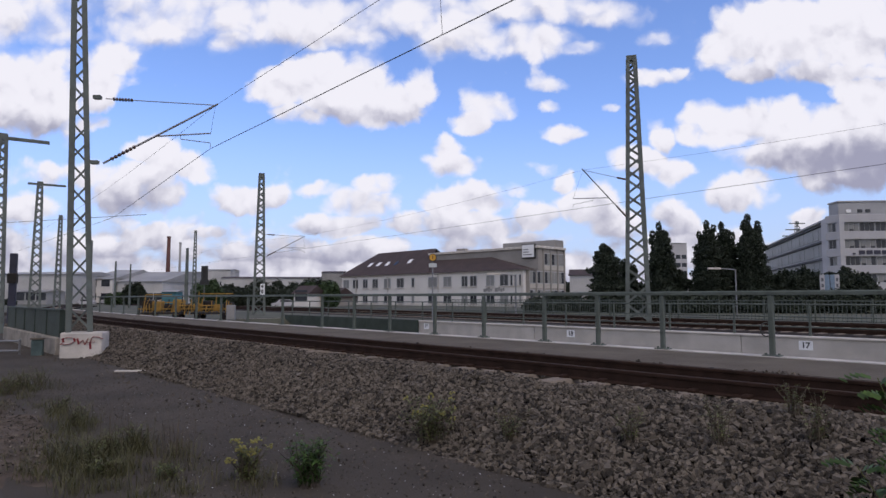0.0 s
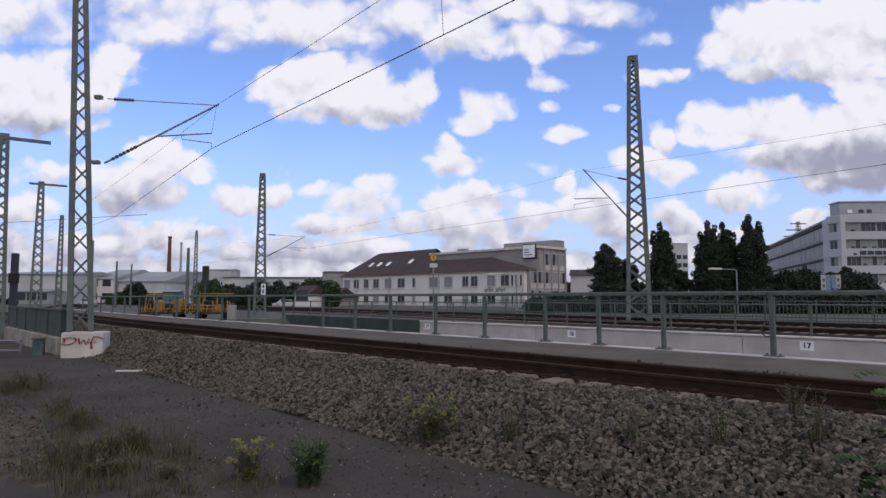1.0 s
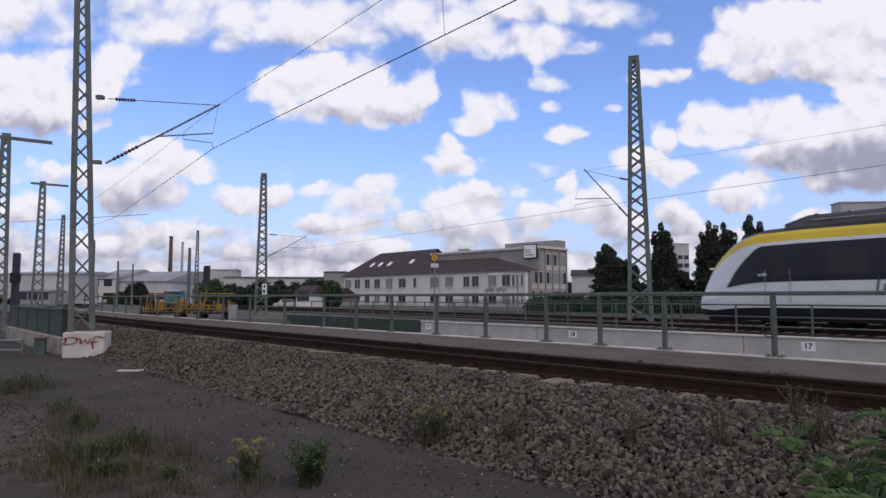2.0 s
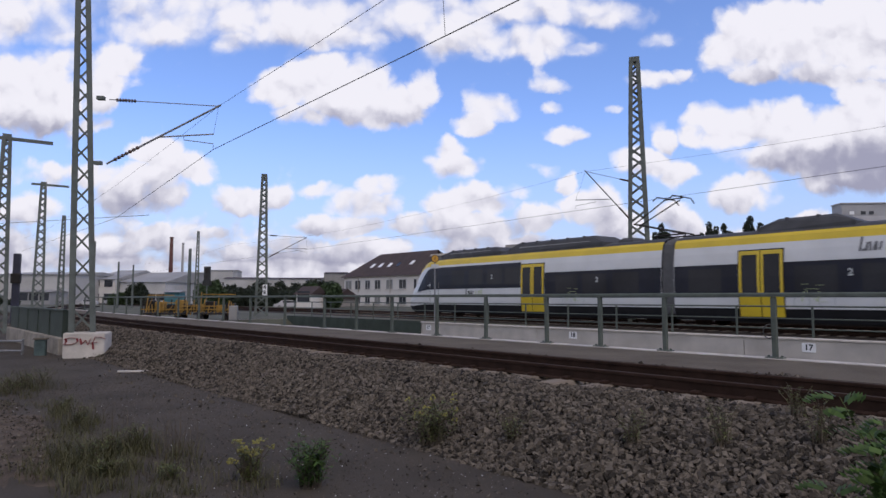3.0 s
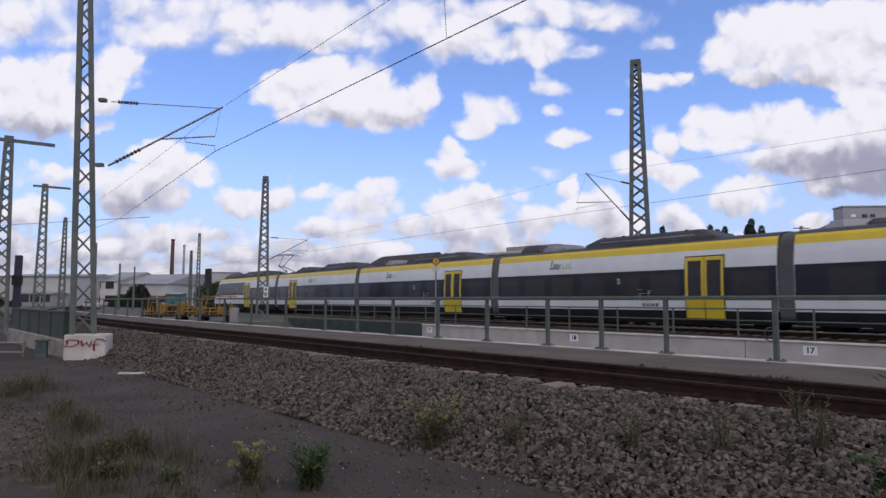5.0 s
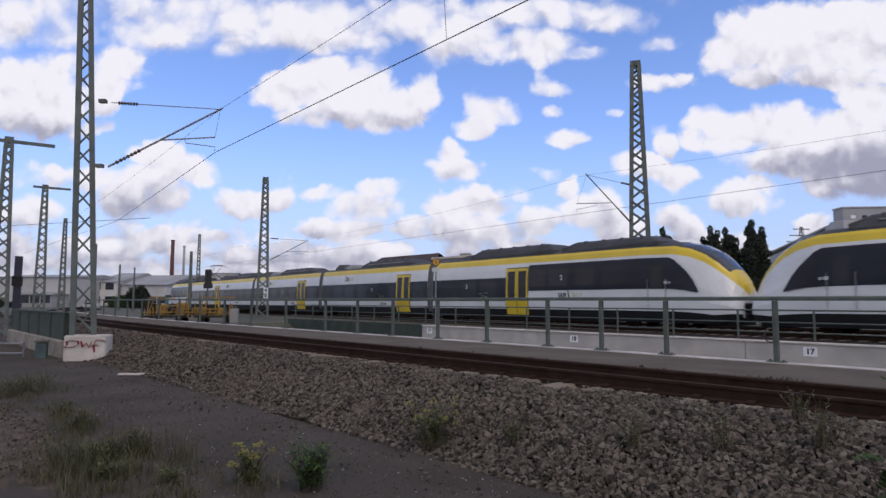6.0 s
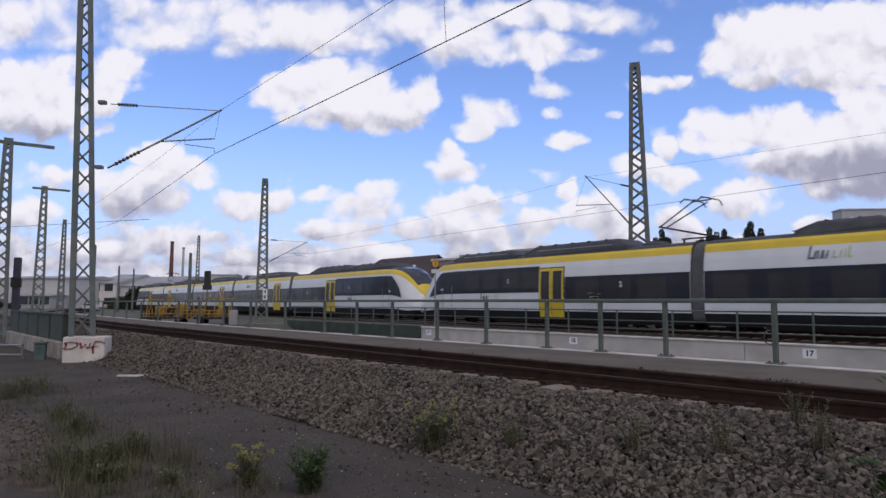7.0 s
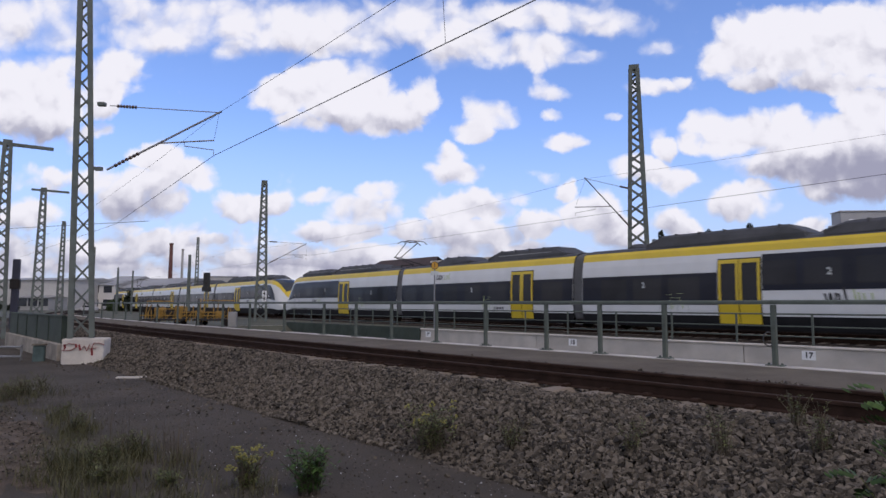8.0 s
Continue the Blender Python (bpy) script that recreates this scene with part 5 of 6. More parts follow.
def office():
    o = thing("office_building", pose(72.5, 115.0, 0.0, 0, 0, -5.0), "white office building with dark ribbon windows", "building")
    W, D, top, storey = 34.0, 2.6, 16.95, 3.13
    part("core", Shape().box(0.4, W, 0.5, D, 0, top), [OFFICE_GREY], o)
    # the corner is cut off: a slanting face joins the front to the stair tower
    cut = pose(-0.95, 3.05, 0, 0, 0, -72.0)
    part("corner_core", Shape().box(0.05, 3.1, 0.35, 1.6, 0, top), [OFFICE_GREY], o, at=cut)
    for i in range(6):
        z = top - storey * i
        lo = max(0.0, z - 1.42)
        part("parapet_band", Shape().bevelled(0.0, W, -0.05, D, lo, z, 0.06), [OFFICE_WHITE], o, "white facade band")
        part("corner_band", Shape().bevelled(0.0, 3.2, -0.05, 1.5, lo, z - 0.01, 0.06), [OFFICE_WHITE], o, at=cut)
    for i in range(5):
        z = top - storey * (i + 1)
        w = part("window", Shape().box(0.35, 2.85, 0.26, 0.34, z + 0.02, z + 1.70), [FRAME_PAINT], o, at=cut)
        for a in (0.45, 1.28, 2.1):
            part("pane", Shape().box(a, a + 0.7, 0.22, 0.26, z + 0.1, z + 1.62), [WINDOW_DARK if (i + int(a)) % 3 else BLIND], w)
        for k in range(11):
            x = 0.9 + 2.75 * k
            f = part("window", Shape().box(x, x + 2.6, 0.38, 0.48, z + 0.02, z + 1.70), [FRAME_PAINT], o)
            bl = (k * 7 + i * 3) % 5
            for c in range(3):
                a = x + 0.08 + 0.84 * c
                shut = bl in (0, 3) if c < 2 else bl == 0
                part("pane", Shape().box(a, a + 0.76, 0.34, 0.38, z + 0.08, z + 1.62), [BLIND if shut else WINDOW_DARK], f)
                if shut and (k + c) % 2:
                    part("blind_gap", Shape().box(a, a + 0.76, 0.325, 0.34, z + 0.08, z + 0.45), [WINDOW_DARK], f)
    part("corner_pier", Shape().bevelled(-0.1, 0.8, -0.08, 1.2, 0, top + 0.02, 0.06), [OFFICE_WHITE], o)
    part("roof_storey", Shape().bevelled(0.5, W, 1.2, D + 2, top, 19.4, 0.1), [OFFICE_GREY], o)
    part("roof_cap", Shape().bevelled(0.35, W, 1.05, D + 2.1, 19.4, 19.62, 0.05), [OFFICE_WHITE], o)
    for x in (1.9, 3.9, 5.3):
        part("roof_window", Shape().box(x, x + 0.8, 1.1, 1.2, 17.4, 18.0), [WINDOW_DARK if x > 3 else WHITE_SIGN], o)
    for x, w in ((2.0, 0.5), (3.1, 1.0), (4.4, 1.0), (5.7, 1.1), (7.1, 0.9)):
        part("logo_bar", Shape().box(x, x + w, -0.2, -0.06, 9.6, 10.3 if w > 0.6 else 9.85), [SIGNAL_BLUE], o, "dark blue company mark drawn as a bar")
    # long side wing running back
    w = thing("office_wing", pose(75.0, 124.5, 0.0, 0, 0, 71.7), "long glazed office wing running back from the corner", "building")
    part("wall", Shape().box(0.2, 70.0, -12.0, -0.4, 0, 16.5), [OFFICE_GREY], w)
    part("roof_slab", Shape().bevelled(-0.3, 70.5, -12.2, 0.35, 16.5, 16.95, 0.08), [HALL_GREY], w)
    for i in range(5):
        z = 16.4 - 3.4 * i
        part("band", Shape().bevelled(0.0, 70.2, -0.45, 0.12, z - 0.42, z, 0.05), [TRAIN_ROOF], w)
        for k in range(16):
            part("pane", Shape().box(0.3 + 4.35 * k, 4.5 + 4.35 * k, -0.42, -0.30 + 0.012 * (k % 3), z - 3.0, z - 0.45), [WING_GLASS], w)
    part("stair_tower", Shape().bevelled(-5.6, -0.2, -3.0, 0.25, 0, 17.0, 0.1), [OFFICE_WHITE], w, "white stair tower")
    # tall banners by the entrance
    blue = material("banner_blue", (0.16, 0.22, 0.29), 0.6)
    for x, y, inner in ((34.95, 58.0, 1), (35.75, 57.8, -1)):
        b = thing("banner_sign", pose(x, y, 0.2, 0, 0, -20), "tall white and blue banner sign on posts", "sign", "banner signs")
        part("panel", Shape().bevelled(-0.38, 0.38, -0.05, 0.05, 0.5, 3.6, 0.02), [OFFICE_WHITE], b)
        part("blue_field", Shape().bevelled(min(0, inner * 0.38), max(0, inner * 0.38), -0.07, -0.05, 0.5, 3.6, 0.01), [blue], b)
        for k in range(5):
            part("letter_bar", Shape().box(-inner * 0.18 - 0.09, -inner * 0.18 + 0.09, -0.07, -0.05, 0.9 + 0.52 * k, 1.2 + 0.52 * k), [GREY_INK], b)
        for px in (-0.33, 0.33):
            part("pole", Shape().tube([(px, 0.1, 0), (px, 0.1, 3.6)], 0.05, 8), [GALV], b)


office()


def flat_hall(name, m, w, d, h, label, wall, roof, slope=0.0, windows=0, rows=1):
    t = thing(name, m, label, "building")
    part("wall", Shape().box(0, w, 0, d, 0, h), [wall], t)
    r = Shape()
    r.add([(-0.3, -0.4, h), (w + 0.3, -0.4, h), (w + 0.3, d + 0.4, h), (-0.3, d + 0.4, h), (-0.3, d / 2, h + slope + 0.4), (w + 0.3, d / 2, h + slope + 0.4)],
          [(0, 1, 5, 4), (3, 4, 5, 2), (0, 4, 3), (1, 2, 5), (0, 3, 2, 1)])
    part("roof", r, [roof], t)
    for j in range(rows):
        for k in range(windows):
            x = w * (k + 0.5) / windows - 1.0
            part("window", Shape().box(x, x + 2.0, -0.06, 0.0, 1.2 + 3.2 * j, 2.8 + 3.2 * j), [WINDOW_DARK], t)
    return t


flat_hall("tower_block", pose(89.5, 250, 0, 0, 0, 8), 7.6, 9, 23.5, "pale concrete tower block behind the trees", OFFICE_WHITE, ROOF_GREY, 0, 3, 6)
flat_hall("low_building", pose(30.0, 150, 0, 0, 0, -15), 14, 8, 7.0, "low white building beside the trees", HALL_WHITE, ROOF_TILE, 1.2, 4)
flat_hall("factory_hall", pose(-101.0, 142, 0, 0, 0, -3), 18.5, 20, 7.0, "pale grey factory hall with a low roof", HALL_WHITE, HALL_GREY, 0.5, 0)
flat_hall("factory_annex", pose(-90.5, 134, 0, 0, 0, -3), 7.0, 6, 3.0, "low grey factory annex with a flat roof", HALL_GREY, ROOF_GREY, 0.1, 3)
flat_hall("factory_hall", pose(-84.5, 150, 0, 0, 0, -4), 6.4, 26, 6.2, "white factory gable with small dark windows", PLASTER, HALL_GREY, 2.3, 2, 2)
flat_hall("factory_hall", pose(-77.6, 151, 0, 0, 0, -4), 11.2, 26, 5.6, "low factory hall with a long pale sloping roof", HALL_WHITE, HALL_GREY, 2.4, 5)
flat_hall("factory_hall", pose(-105.0, 240, 0, 0, 0, 2), 11.0, 14, 11.4, "grey flat-roofed factory block", HALL_GREY, ROOF_GREY, 0.2, 4, 2)
flat_hall("factory_hall", pose(-110.0, 290, 0, 0, 0, 2), 12.5, 14, 14.6, "distant pale factory block", HALL_WHITE, ROOF_GREY, 0.2, 5, 3)
flat_hall("factory_hall", pose(-84.0, 240, 0, 0, 0, 6), 40, 12, 9.3, "long distant white shed with dark roof edge", HALL_WHITE, ROOF_TILE, 0.3, 0)
flat_hall("factory_hall", pose(-46.0, 240, 0, 0, 0, 2), 8, 12, 11.4, "dark grey building with a flat roof", ROOF_GREY, ROOF_TILE, 0.3, 3)
flat_hall("container", pose(-55.0, 124, 0, 0, 0, -4), 3.0, 2.5, 2.9, "teal painted steel container beside the yard", material("container_teal", (0.05, 0.16, 0.19), 0.6, 0, 1.2, 0.3), HALL_GREY, 0.0, 0)
flat_hall("shed", pose(-21.6, 92, 0, 0, 0, -20), 2.4, 4, 2.3, "small white shed beside the line", PLASTER, ROOF_TILE, 0.8, 1)
flat_hall("shed", pose(-23.6, 112, 0, 0, 0, -30), 5, 7, 1.7, "low outbuilding with dark roof", PLASTER_GREY, ROOF_TILE, 1.4, 2)


def chimney(x, y, h, r0, r1, mat, label):
    t = thing("chimney", pose(x, y, 0), label, "chimney", "factory chimneys")
    part("shaft", Shape().tube([(0, 0, 0), (0, 0, h * 0.5), (0, 0, h)], r0, 14, r1=r1), [mat], t, smooth=True)
    part("rim", Shape().tube([(0, 0, h - 0.6), (0, 0, h + 0.1)], r1 * 1.25, 14), [mat], t)


chimney(-130.5, 300, 30.8, 1.15, 0.75, BRICK_RED, "tall red brick factory chimney")
chimney(-125.8, 302, 28.2, 0.65, 0.5, HALL_GREY, "slender grey steel chimney")


def pylon(x, y, h):
    t = lattice_mast(pose(x, y, 0), h, h * 0.16, h * 0.03, 12, h * 0.006, "distant steel power pylon", "power pylons")
    for z, w in ((0.98, 0.10), (0.90, 0.15), (0.82, 0.19)):
        part("crossarm", Shape().beam((-w * h, 0, z * h), (w * h, 0, z * h), 0.012 * h), [MAST_STEEL], t)


pylon(197, 350, 44)
pylon(182, 380, 34)


# ======== trees ========
def crown_mesh(name, blobs, leaf, count, mat, seed):
    """Leaf clumps scattered through overlapping lobes."""
    rng = np.random.default_rng(seed)
    blobs = np.array(blobs)
    wt = blobs[:, 3] * blobs[:, 4] ** 1.0
    pick = rng.choice(len(blobs), count, p=wt / wt.sum())
    d = rng.normal(size=(count, 3))
    d /= np.linalg.norm(d, axis=1, keepdims=True)
    rad = rng.uniform(0.45, 1.0, (count, 1)) ** 0.6 * rng.uniform(0.85, 1.12, (count, 1))
    b = blobs[pick]
    c = b[:, :3] + d * rad * np.stack([b[:, 3], b[:, 3], b[:, 4]], 1)
    size = leaf * rng.uniform(0.55, 1.3, (count, 1, 1))
    base = np.array([(-0.5, 0, -0.5), (0.5, 0.1, -0.35), (0.62, 0, 0.4), (0.0, 0.22, 0.62), (-0.55, 0.05, 0.35), (0, -0.18, 0)])
    q = rng.normal(size=(count, 4))
    q /= np.linalg.norm(q, axis=1, keepdims=True)
    w, x, y, z = q.T
    R = np.stack([1 - 2 * (y * y + z * z), 2 * (x * y - z * w), 2 * (x * z + y * w), 2 * (x * y + z * w), 1 - 2 * (x * x + z * z), 2 * (y * z - x * w),
                  2 * (x * z - y * w), 2 * (y * z + x * w), 1 - 2 * (x * x + y * y)], 1).reshape(-1, 3, 3)
    v = np.einsum("nij,nkj->nki", R, base[None] * size) + c[:, None]
    n = len(base)
    tri = np.array([(0, 1, 5), (1, 2, 5), (2, 3, 5), (3, 4, 5), (4, 0, 5)])
    f = (tri[None] + n * np.arange(count)[:, None, None]).reshape(-1, 3)
    me = bpy.data.meshes.new(name)
    me.vertices.add(count * n)
    me.vertices.foreach_set("co", v.reshape(-1).astype(np.float32))
    me.loops.add(len(f) * 3)
    me.loops.foreach_set("vertex_index", f.reshape(-1).astype(np.int32))
    me.polygons.add(len(f))
    me.polygons.foreach_set("loop_start", np.arange(0, len(f) * 3, 3, dtype=np.int32))
    me.update(calc_edges=True)
    me.materials.append(mat)
    return me


def tree(name, x, y, h, w, label, mat, columnar, seed, leaf=0.42, count=2600, group="", z=0.2):
    rng = random.Random(seed)
    t = thing(name, pose(x, y, z), label, "tree", group)
    trunk = Shape().tube([(0, 0, 0), (0.05, 0, h * 0.3), (0, 0.06, h * 0.65), (0.03, 0, h * 0.93)], w * 0.055 + 0.06, 8, r1=0.03)
    blobs = []
    if columnar:
        leaders = [(0, 0, 1.0)] + [(math.cos(a) * w * 0.24, math.sin(a) * w * 0.24, rng.uniform(0.84, 0.97)) for a in (rng.uniform(0, 1), rng.uniform(1.6, 2.6), rng.uniform(3.2, 4.2), rng.uniform(4.8, 5.8))]
        for lx, ly, lh in leaders:
            for i in range(12):
                k = i / 11
                rr = w * 0.285 * rng.uniform(0.88, 1.12) * (0.85 + 0.15 * min(1.0, k / 0.3)) * (1.0 if k < 0.6 else max(0.32, 1 - ((k - 0.6) / 0.48) ** 2.2))
                blobs.append((lx * (1 - 0.35 * k) + rng.uniform(-0.1, 0.1) * w, ly * (1 - 0.35 * k) + rng.uniform(-0.1, 0.1) * w, h * lh * (0.08 + 0.89 * k), rr, h * 0.055))
    else:
        for i in range(16):
            a, k = rng.uniform(0, 6.28), rng.uniform(0, 1)
            o = w * 0.36 * math.sqrt(rng.uniform(0, 1)) * (1 - 0.5 * k)
            blobs.append((math.cos(a) * o, math.sin(a) * o, h * (0.28 + 0.58 * k), w * rng.uniform(0.14, 0.24), h * rng.uniform(0.09, 0.15)))
    for bx, by, bz, br, bh in blobs[::3]:
        trunk.tube([(0, 0, max(0.4, bz - h * 0.12)), (bx * 0.6, by * 0.6, bz), (bx * 1.1, by * 1.1, bz + bh * 0.5)], 0.06, 5, r1=0.015)
    part("trunk", trunk, [BARK], t)
    part("crown", crown_mesh("crown", blobs, leaf, count, mat, seed), None, t)
    return t


DARKTREE = "dark columnar tree in the row behind the line"
tree("tree", 21.3, 62, 8.7, 3.0, DARKTREE, LEAF_DARK, True, 11, 0.115, 32000, "tree row")
tree("tree", 25.9, 62, 8.9, 3.1, DARKTREE, LEAF_DARK, True, 12, 0.115, 32000, "tree row")
tree("tree", 28.1, 63, 8.9, 2.9, DARKTREE, LEAF_DARK, True, 13, 0.115, 30000, "tree row")
tree("tree", 30.2, 62, 9.5, 3.4, DARKTREE, LEAF_DARK, True, 14, 0.115, 36000, "tree row")
tree("tree", 15.9, 62, 6.7, 3.8, "dense dark broad tree beside the mast", LEAF_DARK, True, 15, 0.115, 30000, "tree row")
tree("tree", 18.2, 63, 5.4, 3.0, "lower dark tree between the taller ones", LEAF_DARK, False, 16, 0.18, 9000, "tree row")
for i, (x, h) in enumerate(((23.6, 4.3), (32.6, 4.6), (34.6, 4.0), (36.6, 4.7), (38.6, 4.2), (40.6, 4.6))):
    tree("tree", x, 63 + (i % 2), h, 2.7, "low dark tree in the hedge row", LEAF_DARK, i % 2 == 1, 20 + i, 0.13, 13000, "hedge row")


def hedge(name, x0, y0, x1, y1, h, w, n, mat, label, seed, leaf=0.45, each=420):
    rng = random.Random(seed)
    blobs = []
    for i in range(n):
        k = (i + rng.random()) / n
        hh = h * rng.uniform(0.6, 1.05)
        blobs.append((x0 + (x1 - x0) * k, y0 + (y1 - y0) * k + rng.uniform(-1, 1) * w * 0.3, hh * 0.45, w * rng.uniform(0.4, 0.65), hh * 0.55))
    tagged(part(name, crown_mesh(name, blobs, leaf, n * each, mat, seed), None, at=pose(0, 0, 0.2)), label, "shrubs", kind="stuff")


hedge("shrubs", 8, 58, 44, 54, 2.2, 2.2, 26, LEAF_DARK, "dark shrubs along the far fence", 41, 0.16, 1500)
hedge("shrubs", 30.5, 65, 42, 63, 4.4, 2.6, 16, LEAF_DARK, "dense dark hedge below the office wing", 51, 0.15, 2600)
hedge("shrubs", -74, 202, -34, 200, 7.6, 5.0, 18, LEAF_DARK, "dark trees in front of the long white shed", 52, 0.45, 900)
hedge("shrubs", -22, 97, -16.5, 95, 4.3, 3.0, 6, LEAF_MID, "green trees beside the house", 42, 0.24, 2400)
hedge("shrubs", -58, 118, -56, 118, 4.6, 2.6, 3, LEAF_DARK, "dark round trees in front of the factory", 43, 0.24, 2400)
hedge("shrubs", -39.5, 101, -35, 100, 4.6, 2.6, 6, LEAF_MID, "green trees behind the trolleys", 44, 0.22, 2400)
hedge("shrubs", -38, 112, -24, 112, 3.6, 2.6, 14, LEAF_DARK, "dark green bushes along the distant line", 49, 0.22, 1600)
hedge("shrubs", -66, 126, -61, 125, 2.9, 2.2, 6, LEAF_MID, "low bushes by the factory yard", 45, 0.2, 1400)
hedge("shrubs", -97, 124, -82, 122, 1.9, 1.8, 10, LEAF_DARK, "scrub behind the bridge parapet", 50, 0.2, 1200)
hedge("far_woods", -170, 420, 40, 430, 15, 16, 60, LEAF_DARK, "dark wooded rise on the horizon", 46, 2.4)
hedge("far_woods", 20, 330, 190, 330, 10, 14, 40, LEAF_DARK, "dark woods behind the office", 47, 1.9)
hedge("far_woods", -420, 420, -150, 420, 15, 16, 70, LEAF_DARK, "dark wooded rise behind the factories", 48, 2.4)


# ======== railway furniture ========
TEAL_PAINT = material("weathered_teal_paint", (0.07, 0.10, 0.10), 0.7, 0, 4.0, 0.4, 0.2, 50, spec=0.25)


def parapet():
    w = thing("bridge_parapet", laid(0, 4.15, 0), "dark green sheet parapet on a pale concrete base", "parapet", kind="structure")
    # base is pale concrete; its shade is put into the material's darker colour
    part("base_wall", Shape().bevelled(21.3, 31.1, -0.2, 0.12, -0.05, 0.50, 0.03), [CONCRETE_SHADED], w)
    for i in range(5):
        a = 21.4 + 1.93 * i
        part("sheet_panel", Shape().bevelled(a, a + 1.90, -0.05, 0.0, 0.50, 1.27, 0.012), [DARK_GREEN], w)
        part("panel_post", Shape().bevelled(a - 0.06, a + 0.04, -0.12, 0.03, 0.48, 1.30, 0.012), [DARK_GREEN], w)
    part("cap_rail", Shape().bevelled(21.3, 31.05, -0.08, 0.04, 1.27, 1.33, 0.015), [DARK_GREEN], w)
    br = thing("tube_barrier", pose(-13.5, 18.6, 0), "low weathered tube barrier beside the parapet", "barrier")
    for z in (0.12, 0.40):
        part("rail", Shape().tube([(-1.6, 0.2, z), (1.15, 0, z)], 0.03, 8), [GALV], br)
    part("bent_end", Shape().tube([(0.1, 0.03, 0.40), (-0.12, 0.03, 0.34), (-0.18, 0.03, 0.20), (-0.06, 0.03, 0.08), (0.12, 0.03, 0.10)], 0.03, 8), [GALV], br)
    for x in (-1.5, 1.1):
        part("post", Shape().tube([(x, 0.1, -0.05), (x, 0.1, 0.46)], 0.035, 8), [GALV], br)
    cb = thing("cable_duct", pose(-11.75, 18.5, 0, 0, 0, 20), "small teal painted cable duct at the parapet's end", "duct")
    part("body", Shape().bevelled(-0.15, 0.15, -0.1, 0.1, -0.02, 0.46, 0.03), [TEAL_PAINT], cb)
    part("cap", Shape().bevelled(-0.18, 0.18, -0.13, 0.13, 0.46, 0.50, 0.015), [CONCRETE_DULL], cb)


parapet()


def dark_cabinet():
    c = thing("signal_cabinet", pose(-21.6, 31.8, 0, 0, 0, 20), "dark signal post with stacked lamp housings", "signal")
    part("post", Shape().tube([(0, 0, 0), (0, 0, 3.9)], 0.07, 8), [SIGNAL_BLUE], c)
    part("housing", Shape().bevelled(-0.16, 0.16, -0.12, 0.12, 0.4, 3.9, 0.03), [SIGNAL_BLUE], c)
    part("hood", Shape().bevelled(-0.22, 0.2, -0.2, 0.14, 2.4, 2.9, 0.04), [MACHINE_DARK], c)


dark_cabinet()


def light_signal():
    s = thing("light_signal", pose(-22.6, 60, 0.2), "black railway light signal on a slim post", "signal")
    part("post", Shape().tube([(0, 0, 0), (0, 0, 4.2)], 0.06, 8), [MAST_STEEL], s)
    hd = part("signal_head", Shape().bevelled(-0.3, 0.3, -0.12, 0.12, 3.0, 4.5, 0.04).bevelled(-0.45, 0.45, -0.1, 0.1, 2.7, 3.2, 0.1), [BLACK_INK], s)
    for z in (3.5, 3.95, 4.2):
        part("lens", Shape().tube([(0, -0.2, z), (0, -0.12, z)], 0.09, 10), [MACHINE_DARK], hd)


light_signal()


def yellow_machine():
    t = thing("track_trolley", pose(-18.5, 39.2, 0.34, 0, 0, 8), "yellow rail trolleys loaded with folded steel frames", "trolley")
    for x in (0.1, 3.0):
        part("chassis", Shape().bevelled(x, x + 2.4, -0.9, 0.9, 0.34, 0.46, 0.04), [MACHINE_DARK], t)
        for wx in (x + 0.4, x + 2.0):
            for y in (-0.72, 0.72):
                part("wheel", Shape().tube([(wx, y - 0.05, 0.2), (wx, y + 0.05, 0.2)], 0.2, 14), [MACHINE_DARK], t)
    rng = random.Random(5)
    for i in range(27):
        x = 0.05 + 0.2 * i
        h = rng.choice((0.8, 1.0, 1.15, 1.3, 1.6)) + rng.uniform(-0.1, 0.1)
        part("stanchion", Shape().beam((x, -0.85, 0.3), (x + rng.uniform(-0.1, 0.1), -0.85 + rng.uniform(0, 0.5), h), 0.05), [MACHINE_YELLOW if i % 4 else MACHINE_DARK], t)
        if i % 2:
            part("brace", Shape().beam((x, -0.85, 0.4), (x + 0.36, -0.85, h - 0.2), 0.035), [MACHINE_YELLOW], t)
        if i % 3 == 0:
            part("engine_box", Shape().bevelled(x, x + 0.5, -0.5, 0.4, 0.5, rng.uniform(0.8, 1.25), 0.05), [MACHINE_YELLOW if i % 2 else MACHINE_DARK], t)
    for x0, x1, z in ((0.4, 1.9, 1.52), (1.0, 2.6, 1.05), (2.2, 4.4, 0.86), (3.6, 5.5, 1.58), (0.0, 5.4, 0.66)):
        part("frame_bar", Shape().beam((x0, -0.9, z), (x1, -0.9, z), 0.06), [MACHINE_YELLOW], t)
    c = thing("control_cabinet", pose(-13.0, 38.1, 0.34, 0, 0, 10), "small pale grey cabinet beside the trolleys", "cabinet")
    part("body", Shape().bevelled(0, 0.5, 0, 0.4, 0, 0.9, 0.03), [TRAIN_ROOF_PALE], c)
    part("door", Shape().bevelled(0.03, 0.47, -0.02, 0.0, 0.08, 0.85, 0.01), [ROOF_GREY], c)


yellow_machine()


